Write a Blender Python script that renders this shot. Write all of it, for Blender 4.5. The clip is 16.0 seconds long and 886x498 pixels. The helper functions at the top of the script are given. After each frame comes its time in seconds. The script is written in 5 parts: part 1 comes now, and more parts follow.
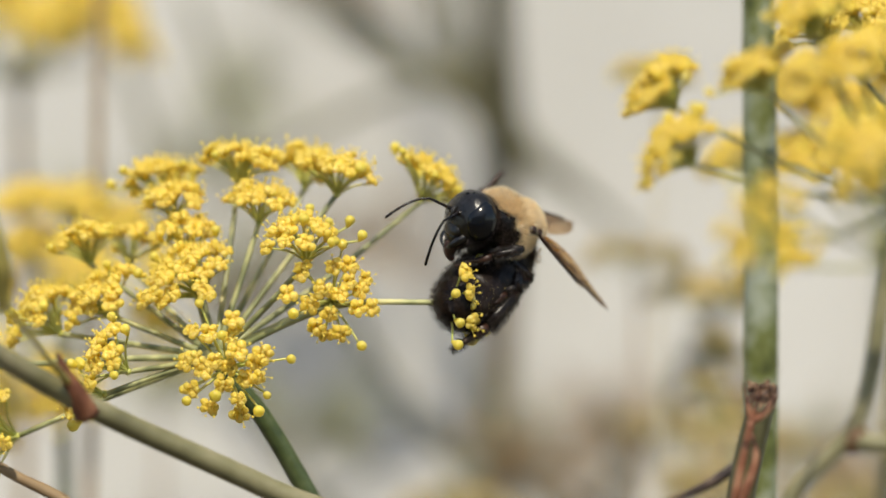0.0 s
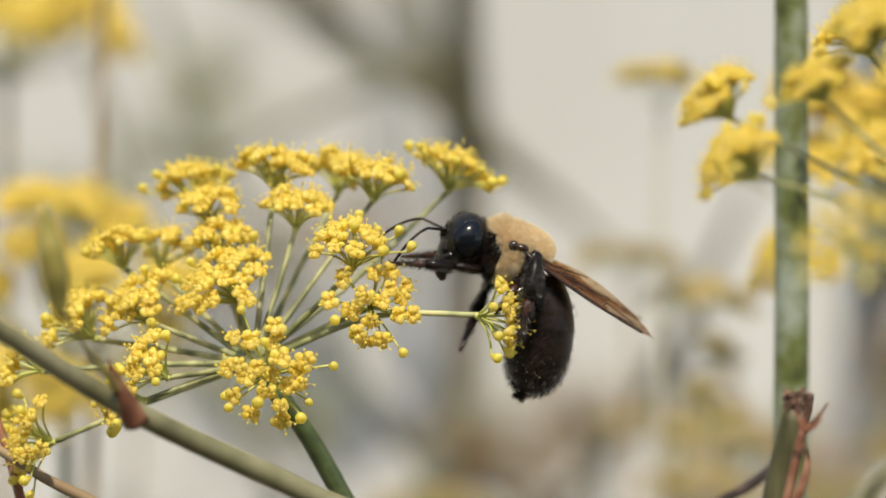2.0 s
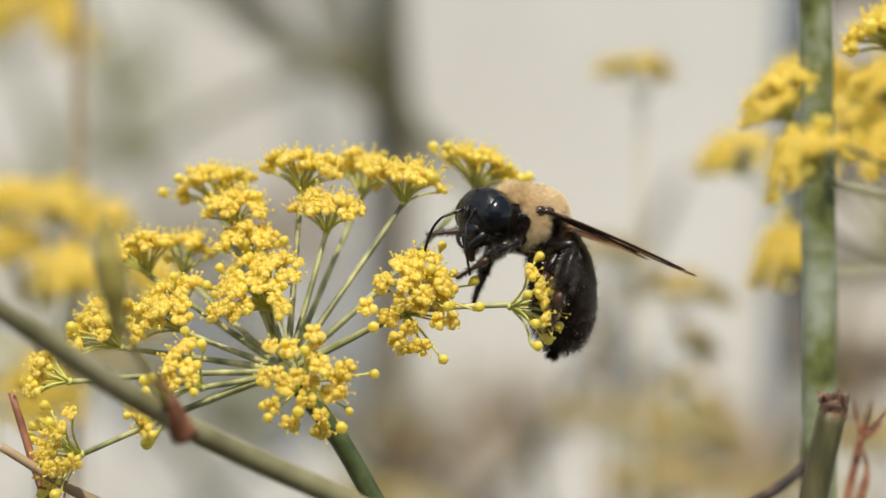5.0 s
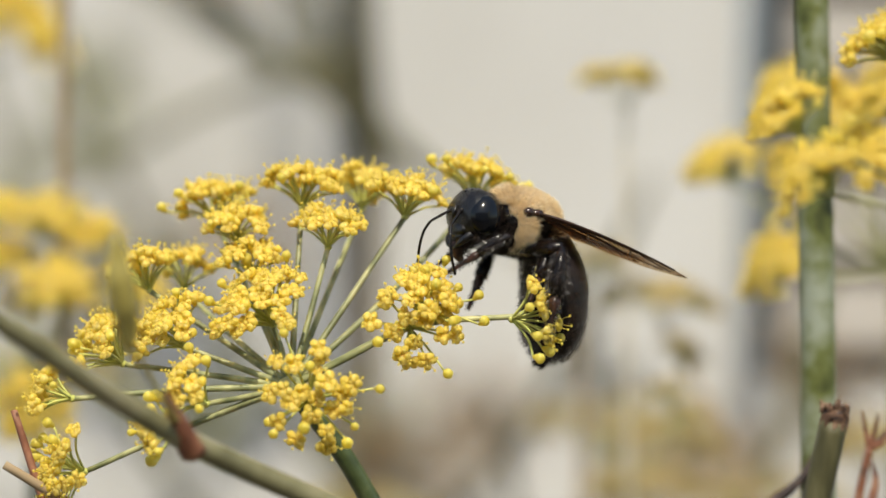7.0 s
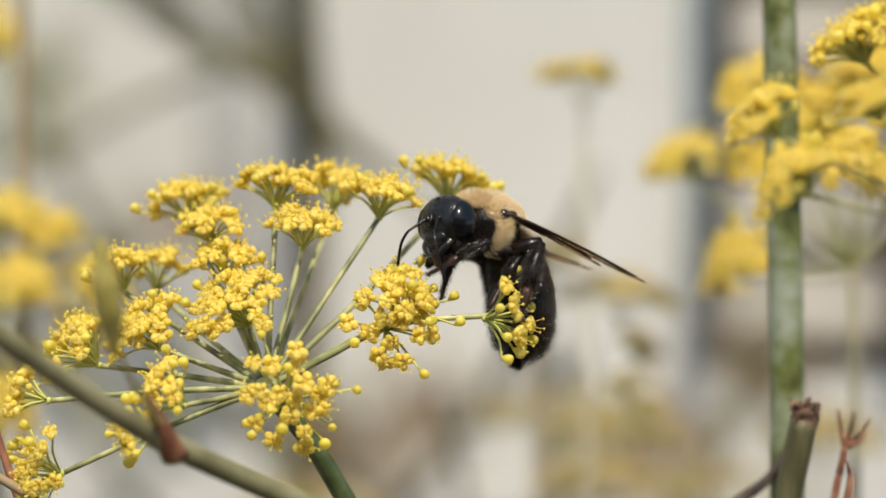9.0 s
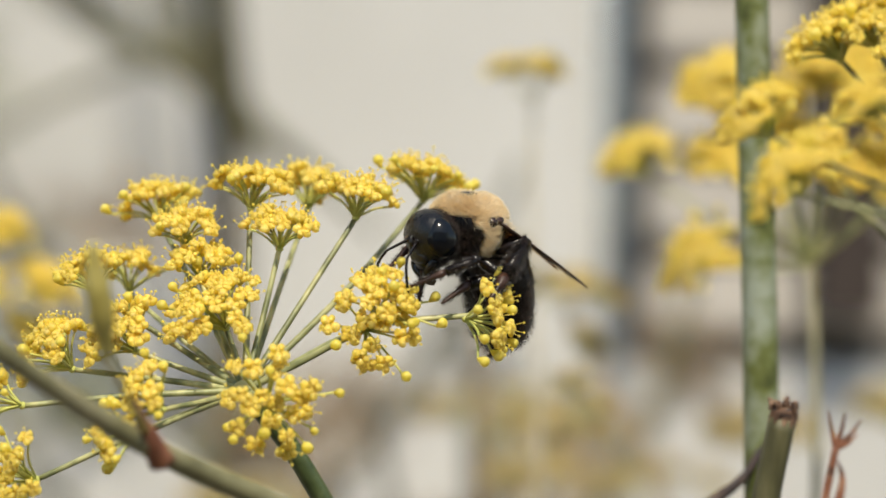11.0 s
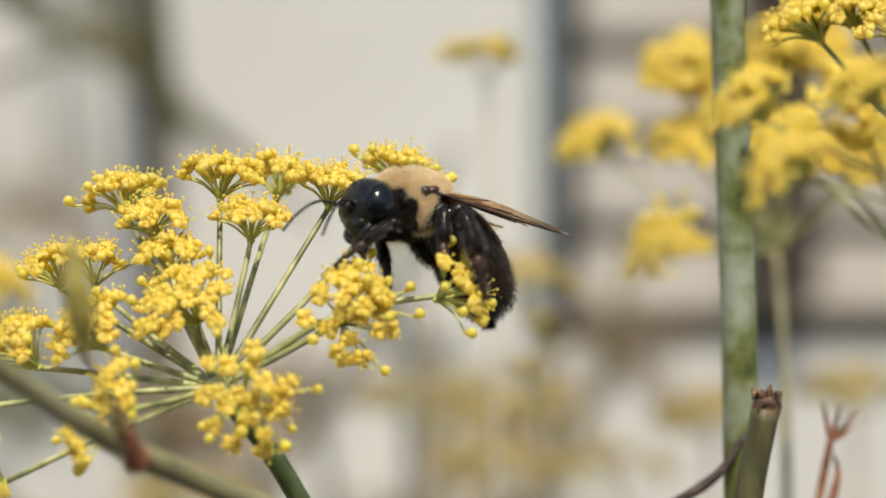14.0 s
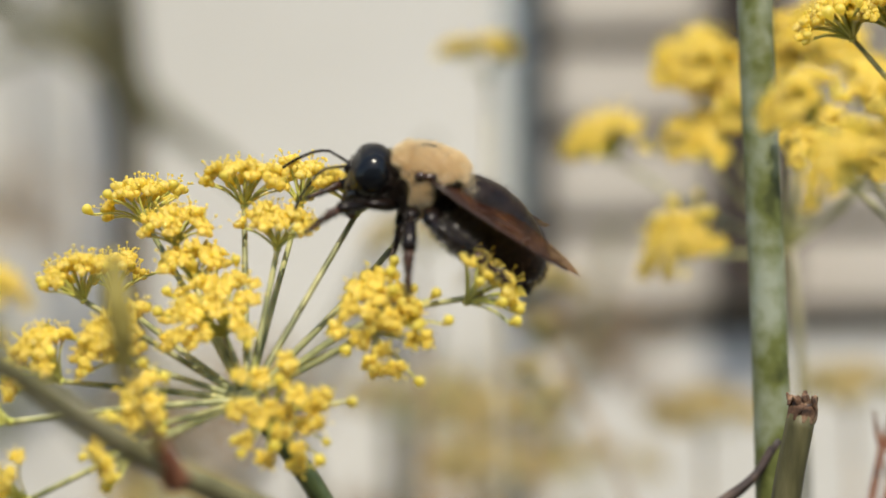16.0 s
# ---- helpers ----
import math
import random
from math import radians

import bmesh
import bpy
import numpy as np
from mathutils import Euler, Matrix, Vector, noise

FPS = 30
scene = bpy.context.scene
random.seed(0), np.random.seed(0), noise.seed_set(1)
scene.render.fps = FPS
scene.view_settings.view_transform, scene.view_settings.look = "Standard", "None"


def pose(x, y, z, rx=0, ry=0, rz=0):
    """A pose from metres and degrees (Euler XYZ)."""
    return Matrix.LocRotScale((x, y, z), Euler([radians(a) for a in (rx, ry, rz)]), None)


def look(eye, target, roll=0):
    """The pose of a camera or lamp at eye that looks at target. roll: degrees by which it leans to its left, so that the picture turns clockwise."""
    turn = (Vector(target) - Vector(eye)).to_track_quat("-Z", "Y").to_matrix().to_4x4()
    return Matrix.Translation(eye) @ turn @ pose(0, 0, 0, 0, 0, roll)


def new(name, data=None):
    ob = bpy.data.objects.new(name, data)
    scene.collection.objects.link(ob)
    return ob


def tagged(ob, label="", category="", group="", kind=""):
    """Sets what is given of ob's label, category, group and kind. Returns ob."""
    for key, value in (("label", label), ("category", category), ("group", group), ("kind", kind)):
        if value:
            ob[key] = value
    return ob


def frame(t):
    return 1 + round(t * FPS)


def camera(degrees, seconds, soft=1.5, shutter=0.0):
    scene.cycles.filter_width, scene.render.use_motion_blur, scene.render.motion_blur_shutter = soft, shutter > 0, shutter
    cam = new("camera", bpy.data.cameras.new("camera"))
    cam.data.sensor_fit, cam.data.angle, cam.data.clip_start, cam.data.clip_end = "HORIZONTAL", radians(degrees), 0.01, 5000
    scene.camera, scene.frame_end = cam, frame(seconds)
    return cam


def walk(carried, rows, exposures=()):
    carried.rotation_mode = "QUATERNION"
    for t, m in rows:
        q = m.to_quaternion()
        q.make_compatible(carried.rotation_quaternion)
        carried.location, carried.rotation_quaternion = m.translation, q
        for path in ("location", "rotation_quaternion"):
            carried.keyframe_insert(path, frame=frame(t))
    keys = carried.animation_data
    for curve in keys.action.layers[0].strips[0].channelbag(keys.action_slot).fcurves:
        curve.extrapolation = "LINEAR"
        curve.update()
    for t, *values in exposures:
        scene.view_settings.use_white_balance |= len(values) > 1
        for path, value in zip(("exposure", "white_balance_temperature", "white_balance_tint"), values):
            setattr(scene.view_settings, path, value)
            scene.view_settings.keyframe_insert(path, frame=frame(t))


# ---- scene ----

MM = 0.001
TOP = 1.0  # height of the flower's hub over the ground


def at(x, y, z):
    """A place in metres from millimetres round the flower's hub."""
    return Vector((x * MM, y * MM, TOP + z * MM))


# ---- camera ----
cam = camera(20.0, 16.0, soft=1.6)
cam.data.dof.use_dof = True
cam.data.dof.focus_distance = 0.2852
cam.data.dof.aperture_fstop = 12.6
cam.data.dof.aperture_blades = 0
PATH = (
    (0.0, (0.0673, -0.2893, 1.0050), (0.0268, 0.0079, 1.0133), 2.19),
    (0.5, (0.0636, -0.2892, 1.0046), (0.0257, 0.0082, 1.0130), 2.14),
    (1.0, (0.0613, -0.2893, 1.0061), (0.0247, 0.0084, 1.0139), 2.29),
    (1.5, (0.0563, -0.2894, 1.0051), (0.0237, 0.0087, 1.0142), 2.02),
    (2.0, (0.0549, -0.2900, 1.0060), (0.0222, 0.0081, 1.0139), 2.44),
    (2.5, (0.0521, -0.2889, 1.0062), (0.0207, 0.0094, 1.0131), 2.26),
    (3.0, (0.0487, -0.2883, 1.0077), (0.0186, 0.0102, 1.0127), 2.94),
    (3.5, (0.0450, -0.2872, 1.0080), (0.0185, 0.0116, 1.0134), 2.18),
    (6.0, (0.0343, -0.2862, 1.0077), (0.0179, 0.0133, 1.0145), 2.05),
    (6.5, (0.0335, -0.2862, 1.0086), (0.0182, 0.0133, 1.0149), 1.84),
    (7.0, (0.0318, -0.2863, 1.0091), (0.0178, 0.0133, 1.0159), 1.47),
    (7.5, (0.0291, -0.2872, 1.0108), (0.0175, 0.0126, 1.0167), 1.49),
    (8.0, (0.0281, -0.2877, 1.0112), (0.0179, 0.0120, 1.0169), 1.37),
    (8.5, (0.0280, -0.2880, 1.0103), (0.0196, 0.0118, 1.0160), 1.31),
    (11.0, (0.0177, -0.2846, 1.0114), (0.0238, 0.0153, 1.0161), 0.98),
    (11.5, (0.0169, -0.2838, 1.0115), (0.0253, 0.0160, 1.0160), 0.97),
    (12.0, (0.0176, -0.2828, 1.0117), (0.0272, 0.0171, 1.0155), 0.93),
    (12.5, (0.0156, -0.2814, 1.0106), (0.0293, 0.0183, 1.0146), 0.53),
    (13.0, (0.0135, -0.2796, 1.0104), (0.0293, 0.0199, 1.0147), 0.49),
    (13.5, (0.0127, -0.2781, 1.0110), (0.0288, 0.0215, 1.0148), 0.24),
    (14.0, (0.0111, -0.2764, 1.0123), (0.0272, 0.0231, 1.0150), 0.34),
    (14.5, (0.0084, -0.2735, 1.0127), (0.0264, 0.0260, 1.0151), 0.23),
    (15.0, (0.0071, -0.2729, 1.0131), (0.0247, 0.0266, 1.0153), 0.13),
    (15.5, (0.0046, -0.2706, 1.0130), (0.0244, 0.0288, 1.0152), -0.06),
    (16.0, (0.0028, -0.2690, 1.0140), (0.0246, 0.0302, 1.0157), -0.19),
)
walk(cam, [(t, look(eye, aim, roll)) for t, eye, aim, roll in PATH], exposures=((0.0, 0.50, 7200, 6.2), (16.0, 0.50, 7200, 6.2)))

# ---- light ----
SUN_FROM = Vector((0.05, -0.66, 0.95)).normalized()
world = bpy.data.worlds.new("sky")
scene.world = world
world.use_nodes = True
sky = world.node_tree.nodes.new("ShaderNodeTexSky")
sky.sky_type, sky.sun_disc = "NISHITA", False
sky.sun_elevation = math.asin(SUN_FROM.z)
sky.sun_rotation = math.atan2(SUN_FROM.x, SUN_FROM.y)
world.node_tree.nodes["Background"].inputs[1].default_value = 0.165
world.node_tree.links.new(sky.outputs[0], world.node_tree.nodes["Background"].inputs[0])
sun_data = bpy.data.lights.new("sun", "SUN")
sun_data.energy, sun_data.angle, sun_data.color = 3.15, radians(0.53), (1.0, 0.95, 0.87)
sun = new("sun", sun_data)
sun.matrix_world = look(SUN_FROM * 20, (0, 0, 0))

# ---- materials ----
def material(name, colors, scale, rough=0.6, metal=0.0, detail=4.0, bump=0.0, bump_scale=None, spread=0.0, stretch=(1, 1, 1),
             coat=0.0, ior=1.45):
    """A surface whose colour runs through colors by noise of that scale (per metre); spread shifts its value from object to object."""
    m = bpy.data.materials.new(name)
    m.use_nodes = True
    n, l = m.node_tree.nodes, m.node_tree.links
    b = n["Principled BSDF"]
    where, fit_to = n.new("ShaderNodeTexCoord"), n.new("ShaderNodeMapping")
    fit_to.inputs["Scale"].default_value = stretch
    l.new(where.outputs["Object"], fit_to.inputs[0])
    a = n.new("ShaderNodeTexNoise")
    a.inputs["Scale"].default_value, a.inputs["Detail"].default_value = scale, detail
    l.new(fit_to.outputs[0], a.inputs["Vector"])
    info = n.new("ShaderNodeObjectInfo")
    ramp = n.new("ShaderNodeValToRGB")
    while len(ramp.color_ramp.elements) < len(colors):
        ramp.color_ramp.elements.new(0.5)
    for k, c in enumerate(colors):
        e = ramp.color_ramp.elements[k]
        e.position, e.color = 0.32 + 0.36 * k / max(1, len(colors) - 1), (*c, 1)
    l.new(a.outputs["Fac"], ramp.inputs[0])
    out = ramp.outputs[0]
    if spread:
        hsv, ma = n.new("ShaderNodeHueSaturation"), n.new("ShaderNodeMapRange")
        ma.inputs["To Min"].default_value, ma.inputs["To Max"].default_value = 1 - spread, 1 + spread
        l.new(info.outputs["Random"], ma.inputs["Value"])
        l.new(ma.outputs[0], hsv.inputs["Value"])
        l.new(out, hsv.inputs["Color"])
        out = hsv.outputs[0]
    l.new(out, b.inputs["Base Color"])
    b.inputs["Roughness"].default_value, b.inputs["Metallic"].default_value, b.inputs["IOR"].default_value = rough, metal, ior
    if coat:
        b.inputs["Coat Weight"].default_value, b.inputs["Coat Roughness"].default_value = coat, 0.08
    if bump:
        g, bu = n.new("ShaderNodeTexNoise"), n.new("ShaderNodeBump")
        g.inputs["Scale"].default_value, g.inputs["Detail"].default_value = bump_scale or scale * 4, 3.0
        l.new(fit_to.outputs[0], g.inputs["Vector"])
        bu.inputs["Strength"].default_value, bu.inputs["Distance"].default_value = bump, 0.25 / (bump_scale or scale * 4)
        l.new(g.outputs["Fac"], bu.inputs["Height"])
        l.new(bu.outputs[0], b.inputs["Normal"])
    return m


def translucent(m, color, share):
    """Lets part of the light through thin parts."""
    n, l = m.node_tree.nodes, m.node_tree.links
    t, mix = n.new("ShaderNodeBsdfTranslucent"), n.new("ShaderNodeMixShader")
    t.inputs[0].default_value, mix.inputs[0].default_value = (*color, 1), share
    l.new(n["Principled BSDF"].outputs[0], mix.inputs[1])
    l.new(t.outputs[0], mix.inputs[2])
    l.new(mix.outputs[0], n["Material Output"].inputs[0])
    return m


def upright_fade(m, fresh, low, high):
    """A stem that is dry below and still green higher up: its colour turns to fresh between the two heights along it."""
    n, l = m.node_tree.nodes, m.node_tree.links
    b = n["Principled BSDF"]
    old = b.inputs["Base Color"].links[0].from_socket
    where, parts_of, ramp, mix = n.new("ShaderNodeTexCoord"), n.new("ShaderNodeSeparateXYZ"), n.new("ShaderNodeMapRange"), n.new("ShaderNodeMix")
    mix.data_type = "RGBA"
    l.new(where.outputs["Object"], parts_of.inputs[0])
    l.new(parts_of.outputs[2], ramp.inputs["Value"])
    ramp.inputs["From Min"].default_value, ramp.inputs["From Max"].default_value = low, high
    l.new(ramp.outputs[0], mix.inputs[0])
    l.new(old, mix.inputs[6])
    mix.inputs[7].default_value = (*fresh, 1)
    l.new(mix.outputs[2], b.inputs["Base Color"])
    return m


def by_strand(m, spread):
    """Makes strands and grains of one mesh lighter or darker than each other."""
    n, l = m.node_tree.nodes, m.node_tree.links
    b = n["Principled BSDF"]
    old = b.inputs["Base Color"].links[0].from_socket
    geo, span, hsv = n.new("ShaderNodeNewGeometry"), n.new("ShaderNodeMapRange"), n.new("ShaderNodeHueSaturation")
    span.inputs["To Min"].default_value, span.inputs["To Max"].default_value = 1 - spread, 1 + spread * 0.4
    l.new(geo.outputs["Random Per Island"], span.inputs["Value"])
    l.new(span.outputs[0], hsv.inputs["Value"])
    l.new(old, hsv.inputs["Color"])
    l.new(hsv.outputs[0], b.inputs["Base Color"])
    return m


PETAL = translucent(material("petal_yellow", [(0.86, 0.705, 0.12), (0.92, 0.79, 0.21), (0.96, 0.875, 0.39)], 700, 0.30, spread=0.08, bump=0.12, bump_scale=2500, coat=0.5), (0.99, 0.865, 0.27), 0.62)
BUD = translucent(material("bud_yellow", [(0.65, 0.535, 0.06), (0.78, 0.67, 0.12), (0.86, 0.765, 0.24)], 700, 0.36, spread=0.10, bump=0.2, bump_scale=3000, coat=0.15), (0.93, 0.79, 0.18), 0.42)
PEDICEL = material("pedicel_green", [(0.40, 0.43, 0.10), (0.52, 0.52, 0.14), (0.58, 0.52, 0.14)], 500, 0.5, spread=0.1)
RAY = material("ray_green", [(0.13, 0.145, 0.06), (0.28, 0.285, 0.125), (0.50, 0.47, 0.22)], 420, 0.42, detail=2.0, spread=0.15, bump=0.15, stretch=(1, 1, 0.55))
STEM = material("stem_green", [(0.040, 0.058, 0.020), (0.062, 0.085, 0.030), (0.095, 0.118, 0.048)], 420, 0.42, bump=0.2, bump_scale=1500)
BLOOM = material("stem_bloom", [(0.040, 0.048, 0.006), (0.105, 0.120, 0.028), (0.19, 0.212, 0.125), (0.265, 0.292, 0.22)], 250, 0.6, detail=4.0, stretch=(0.9, 0.9, 0.8), bump=0.2, bump_scale=900)
STUB = material("stub_olive", [(0.040, 0.036, 0.012), (0.075, 0.068, 0.026), (0.12, 0.105, 0.050)], 250, 0.55, stretch=(2, 2, 0.4), bump=0.3, bump_scale=1200)
FRONT_STEM = material("branch_green", [(0.115, 0.105, 0.050), (0.18, 0.165, 0.083), (0.265, 0.235, 0.14)], 160, 0.5, stretch=(1, 1, 1), bump=0.2, bump_scale=700)
LEAF_BUD = material("leaf_bud_olive", [(0.22, 0.18, 0.045), (0.32, 0.26, 0.065), (0.40, 0.33, 0.10)], 200, 0.5, bump=0.2)
SHEATH = material("sheath_brown", [(0.065, 0.022, 0.010), (0.14, 0.048, 0.022), (0.24, 0.10, 0.05)], 350, 0.7, bump=0.5)
DRY = material("dry_red_twig", [(0.14, 0.05, 0.025), (0.25, 0.10, 0.055), (0.38, 0.20, 0.12)], 350, 0.65, bump=0.4)
DARK_TWIG = material("dark_twig", [(0.025, 0.018, 0.018), (0.06, 0.04, 0.035), (0.13, 0.09, 0.07)], 400, 0.6, bump=0.5)
PITH = material("stub_pith", [(0.025, 0.013, 0.008), (0.10, 0.05, 0.028), (0.34, 0.22, 0.14)], 900, 0.8, bump=0.6)
TRUNK = material("old_stem", [(0.022, 0.022, 0.012), (0.042, 0.04, 0.022), (0.07, 0.066, 0.04)], 60, 0.7, bump=0.4)
OLD = upright_fade(material("old_stem_dry", [(0.075, 0.058, 0.034), (0.11, 0.085, 0.05), (0.15, 0.115, 0.07)], 60, 0.7, bump=0.4), (0.045, 0.040, 0.014), 1.035, 1.075)
OLIVE = material("olive_stem", [(0.07, 0.068, 0.030), (0.12, 0.112, 0.055), (0.17, 0.155, 0.085)], 80, 0.7, spread=0.2, bump=0.3)
LEAF = material("feather_leaf", [(0.25, 0.255, 0.14), (0.37, 0.365, 0.22)], 60, 0.6, spread=0.2)
STRAW = material("straw_stem", [(0.25, 0.165, 0.085), (0.38, 0.275, 0.155)], 120, 0.7, spread=0.2)
PALE = material("pale_stem", [(0.48, 0.42, 0.30), (0.58, 0.52, 0.40)], 120, 0.7)
WALL = material("white_wall", [(0.47, 0.455, 0.425), (0.52, 0.505, 0.475), (0.56, 0.545, 0.515)], 4, 0.85, bump=0.2, bump_scale=160)
BOARD = material("grey_board", [(0.32, 0.285, 0.245), (0.40, 0.36, 0.315), (0.47, 0.435, 0.39)], 9, 0.8, stretch=(0.4, 4, 4), spread=0.08, bump=0.4, bump_scale=60)
# near-black brown: shade put into the fence gaps as colour, and the batten's own brown
GAP = material("dark_gap_and_batten", [(0.025, 0.017, 0.013), (0.045, 0.032, 0.026)], 20, 0.9)
POST = material("blue_grey_metal", [(0.17, 0.195, 0.215), (0.23, 0.255, 0.275)], 30, 0.5, bump=0.1)
HUSK = material("dried_flower", [(0.28, 0.20, 0.08), (0.40, 0.31, 0.13), (0.50, 0.41, 0.20)], 300, 0.7, spread=0.25)
SOIL = material("dry_soil", [(0.055, 0.045, 0.028), (0.095, 0.078, 0.050), (0.14, 0.115, 0.078)], 3, 0.95, detail=8.0, bump=0.6, bump_scale=40)

SHELL = material("black_shell", [(0.004, 0.0035, 0.003), (0.012, 0.009, 0.007)], 500, 0.26, bump=0.4, bump_scale=5000, ior=1.45)
TERGITE = material("black_tergite", [(0.006, 0.0035, 0.0025), (0.020, 0.011, 0.007)], 500, 0.36, bump=0.6, bump_scale=4200, ior=1.33)
HEAD_SHELL = material("black_head", [(0.003, 0.0028, 0.0026), (0.010, 0.008, 0.007)], 700, 0.28, bump=0.8, bump_scale=2600, ior=1.45)
EYE = material("black_eye", [(0.003, 0.003, 0.004), (0.006, 0.008, 0.011)], 300, 0.16, bump=0.10, bump_scale=9000, ior=1.34)
TEGULA = material("brown_tegula", [(0.012, 0.006, 0.004), (0.05, 0.020, 0.010)], 900, 0.22, ior=1.5)
LEG = material("leg_black", [(0.003, 0.0025, 0.002), (0.014, 0.007, 0.005)], 900, 0.26, bump=0.5, bump_scale=4000, ior=1.36)
TARSUS = material("tarsus_brown", [(0.016, 0.008, 0.006), (0.085, 0.032, 0.016)], 700, 0.4, bump=0.4, bump_scale=4000)
FUR = translucent(by_strand(material("buff_fur", [(0.82, 0.65, 0.37), (0.90, 0.76, 0.51), (0.95, 0.86, 0.68)], 700, 0.55), 0.42), (0.92, 0.76, 0.50), 0.45)
DARK_FUR = material("black_fur", [(0.009, 0.0055, 0.004), (0.040, 0.024, 0.017)], 900, 0.45, ior=1.3)
BRISTLE = material("leg_bristle", [(0.012, 0.009, 0.008), (0.075, 0.062, 0.052)], 900, 0.25, ior=1.55)
POLLEN = material("pollen", [(0.70, 0.55, 0.22), (0.85, 0.74, 0.42)], 900, 0.6)
VEIN = material("wing_vein", [(0.018, 0.008, 0.005), (0.045, 0.018, 0.009)], 900, 0.35)


def wing_material():
    m = material("wing_membrane", [(0.038, 0.017, 0.014), (0.095, 0.042, 0.028), (0.20, 0.10, 0.055)], 300, 0.22, bump=0.25, bump_scale=1500, ior=1.5)
    n, l = m.node_tree.nodes, m.node_tree.links
    clear, mix, add = n.new("ShaderNodeBsdfTransparent"), n.new("ShaderNodeMixShader"), n.new("ShaderNodeMath")
    clear.inputs[0].default_value = (0.86, 0.66, 0.44, 1)
    # smoky along the leading edge and towards the tip, clearer behind
    where, parts_of = n.new("ShaderNodeTexCoord"), n.new("ShaderNodeSeparateXYZ")
    l.new(where.outputs["Object"], parts_of.inputs[0])
    for slot, axis, low, high, least, most in ((0, 1, -0.0034, 0.0008, 0.13, 0.48), (1, 0, 0.008, 0.020, 0.02, 0.26)):
        ramp = n.new("ShaderNodeMapRange")
        l.new(parts_of.outputs[axis], ramp.inputs["Value"])
        ramp.inputs["From Min"].default_value, ramp.inputs["From Max"].default_value = low, high
        ramp.inputs["To Min"].default_value, ramp.inputs["To Max"].default_value = least, most
        l.new(ramp.outputs[0], add.inputs[slot])
    l.new(add.outputs[0], mix.inputs[0])
    l.new(clear.outputs[0], mix.inputs[1])
    l.new(n["Principled BSDF"].outputs[0], mix.inputs[2])
    l.new(mix.outputs[0], n["Material Output"].inputs[0])
    return m


MEMBRANE = wing_material()


# ---- mesh helpers ----
def frame_of(axis, side=None):
    """A turn whose z runs along axis, and whose x lies near side."""
    z = Vector(axis).normalized()
    s = Vector(side) if side else (Vector((0, -1, 0)) if abs(z.y) < 0.9 else Vector((1, 0, 0)))
    x = (s - z * s.dot(z)).normalized()
    return Matrix((x, z.cross(x), z)).transposed().to_4x4()


def placed(origin, axis, side=None):
    return Matrix.Translation(origin) @ frame_of(axis, side)


def part(name, bm, mat, parent=None, label="", smooth=True):
    me = bpy.data.meshes.new(name)
    bm.to_mesh(me)
    bm.free()
    return part_of(name, me, mat, parent, label, smooth)


def part_of(name, me, mat, parent=None, label="", smooth=True):
    if not me.materials:
        me.materials.append(mat)
        if smooth:
            me.polygons.foreach_set("use_smooth", [True] * len(me.polygons))
    ob = new(name, me)
    ob.parent = parent
    return tagged(ob, label)


def thing(name, place, label, category, group="", kind=""):
    e = new(name)
    e.empty_display_size = 0.002
    e.location = place
    return tagged(e, label, category, group, kind)


def curve_points(pts, steps):
    """A smooth line through pts that does not swing past them (centripetal Catmull-Rom)."""
    pts = [Vector(p) for p in pts]
    if len(pts) == 2:
        return [pts[0].lerp(pts[1], k / steps) for k in range(steps + 1)]
    full, out = [2 * pts[0] - pts[1], *pts, 2 * pts[-1] - pts[-2]], []
    for a, b, c, d in zip(full, full[1:], full[2:], full[3:]):
        t1 = math.sqrt((b - a).length)
        t2 = t1 + math.sqrt((c - b).length)
        t3 = t2 + math.sqrt((d - c).length)
        for k in range(steps):
            t = t1 + (t2 - t1) * k / steps
            a1, a2, a3 = a.lerp(b, t / t1), b.lerp(c, (t - t1) / (t2 - t1)), c.lerp(d, (t - t2) / (t3 - t2))
            b1, b2 = a1.lerp(a2, t / t2), a2.lerp(a3, (t - t1) / (t3 - t1))
            out.append(b1.lerp(b2, (t - t1) / (t2 - t1)))
    return out + [pts[-1]]


def tube(bm, pts, radii, sides=8, ridge=0.0, squash=1.0):
    """A tube along pts; radii: one for each end, or one for each point. ridge: ribs along it."""
    pts = [Vector(p) for p in pts]
    n = len(pts)
    if len(radii) == 2 and n != 2:
        radii = [radii[0] + (radii[1] - radii[0]) * k / (n - 1) for k in range(n)]
    rings, x = [], None
    for k, p in enumerate(pts):
        z = (pts[min(k + 1, n - 1)] - pts[max(k - 1, 0)]).normalized()
        if x is None:
            x = Vector((0, 1, 0)) if abs(z.y) < 0.9 else Vector((1, 0, 0))
        x = (x - z * x.dot(z)).normalized()
        y = z.cross(x)
        ring = []
        for j in range(sides):
            a = 2 * math.pi * j / sides
            r = radii[k] * (1 + (ridge if j % 2 else -ridge))
            ring.append(bm.verts.new(p + x * (math.cos(a) * r) + y * (math.sin(a) * r * squash)))
        rings.append(ring)
    for a, b in zip(rings, rings[1:]):
        for j in range(sides):
            bm.faces.new((a[j], a[(j + 1) % sides], b[(j + 1) % sides], b[j]))
    bm.faces.new(rings[0][::-1])
    bm.faces.new(rings[-1])


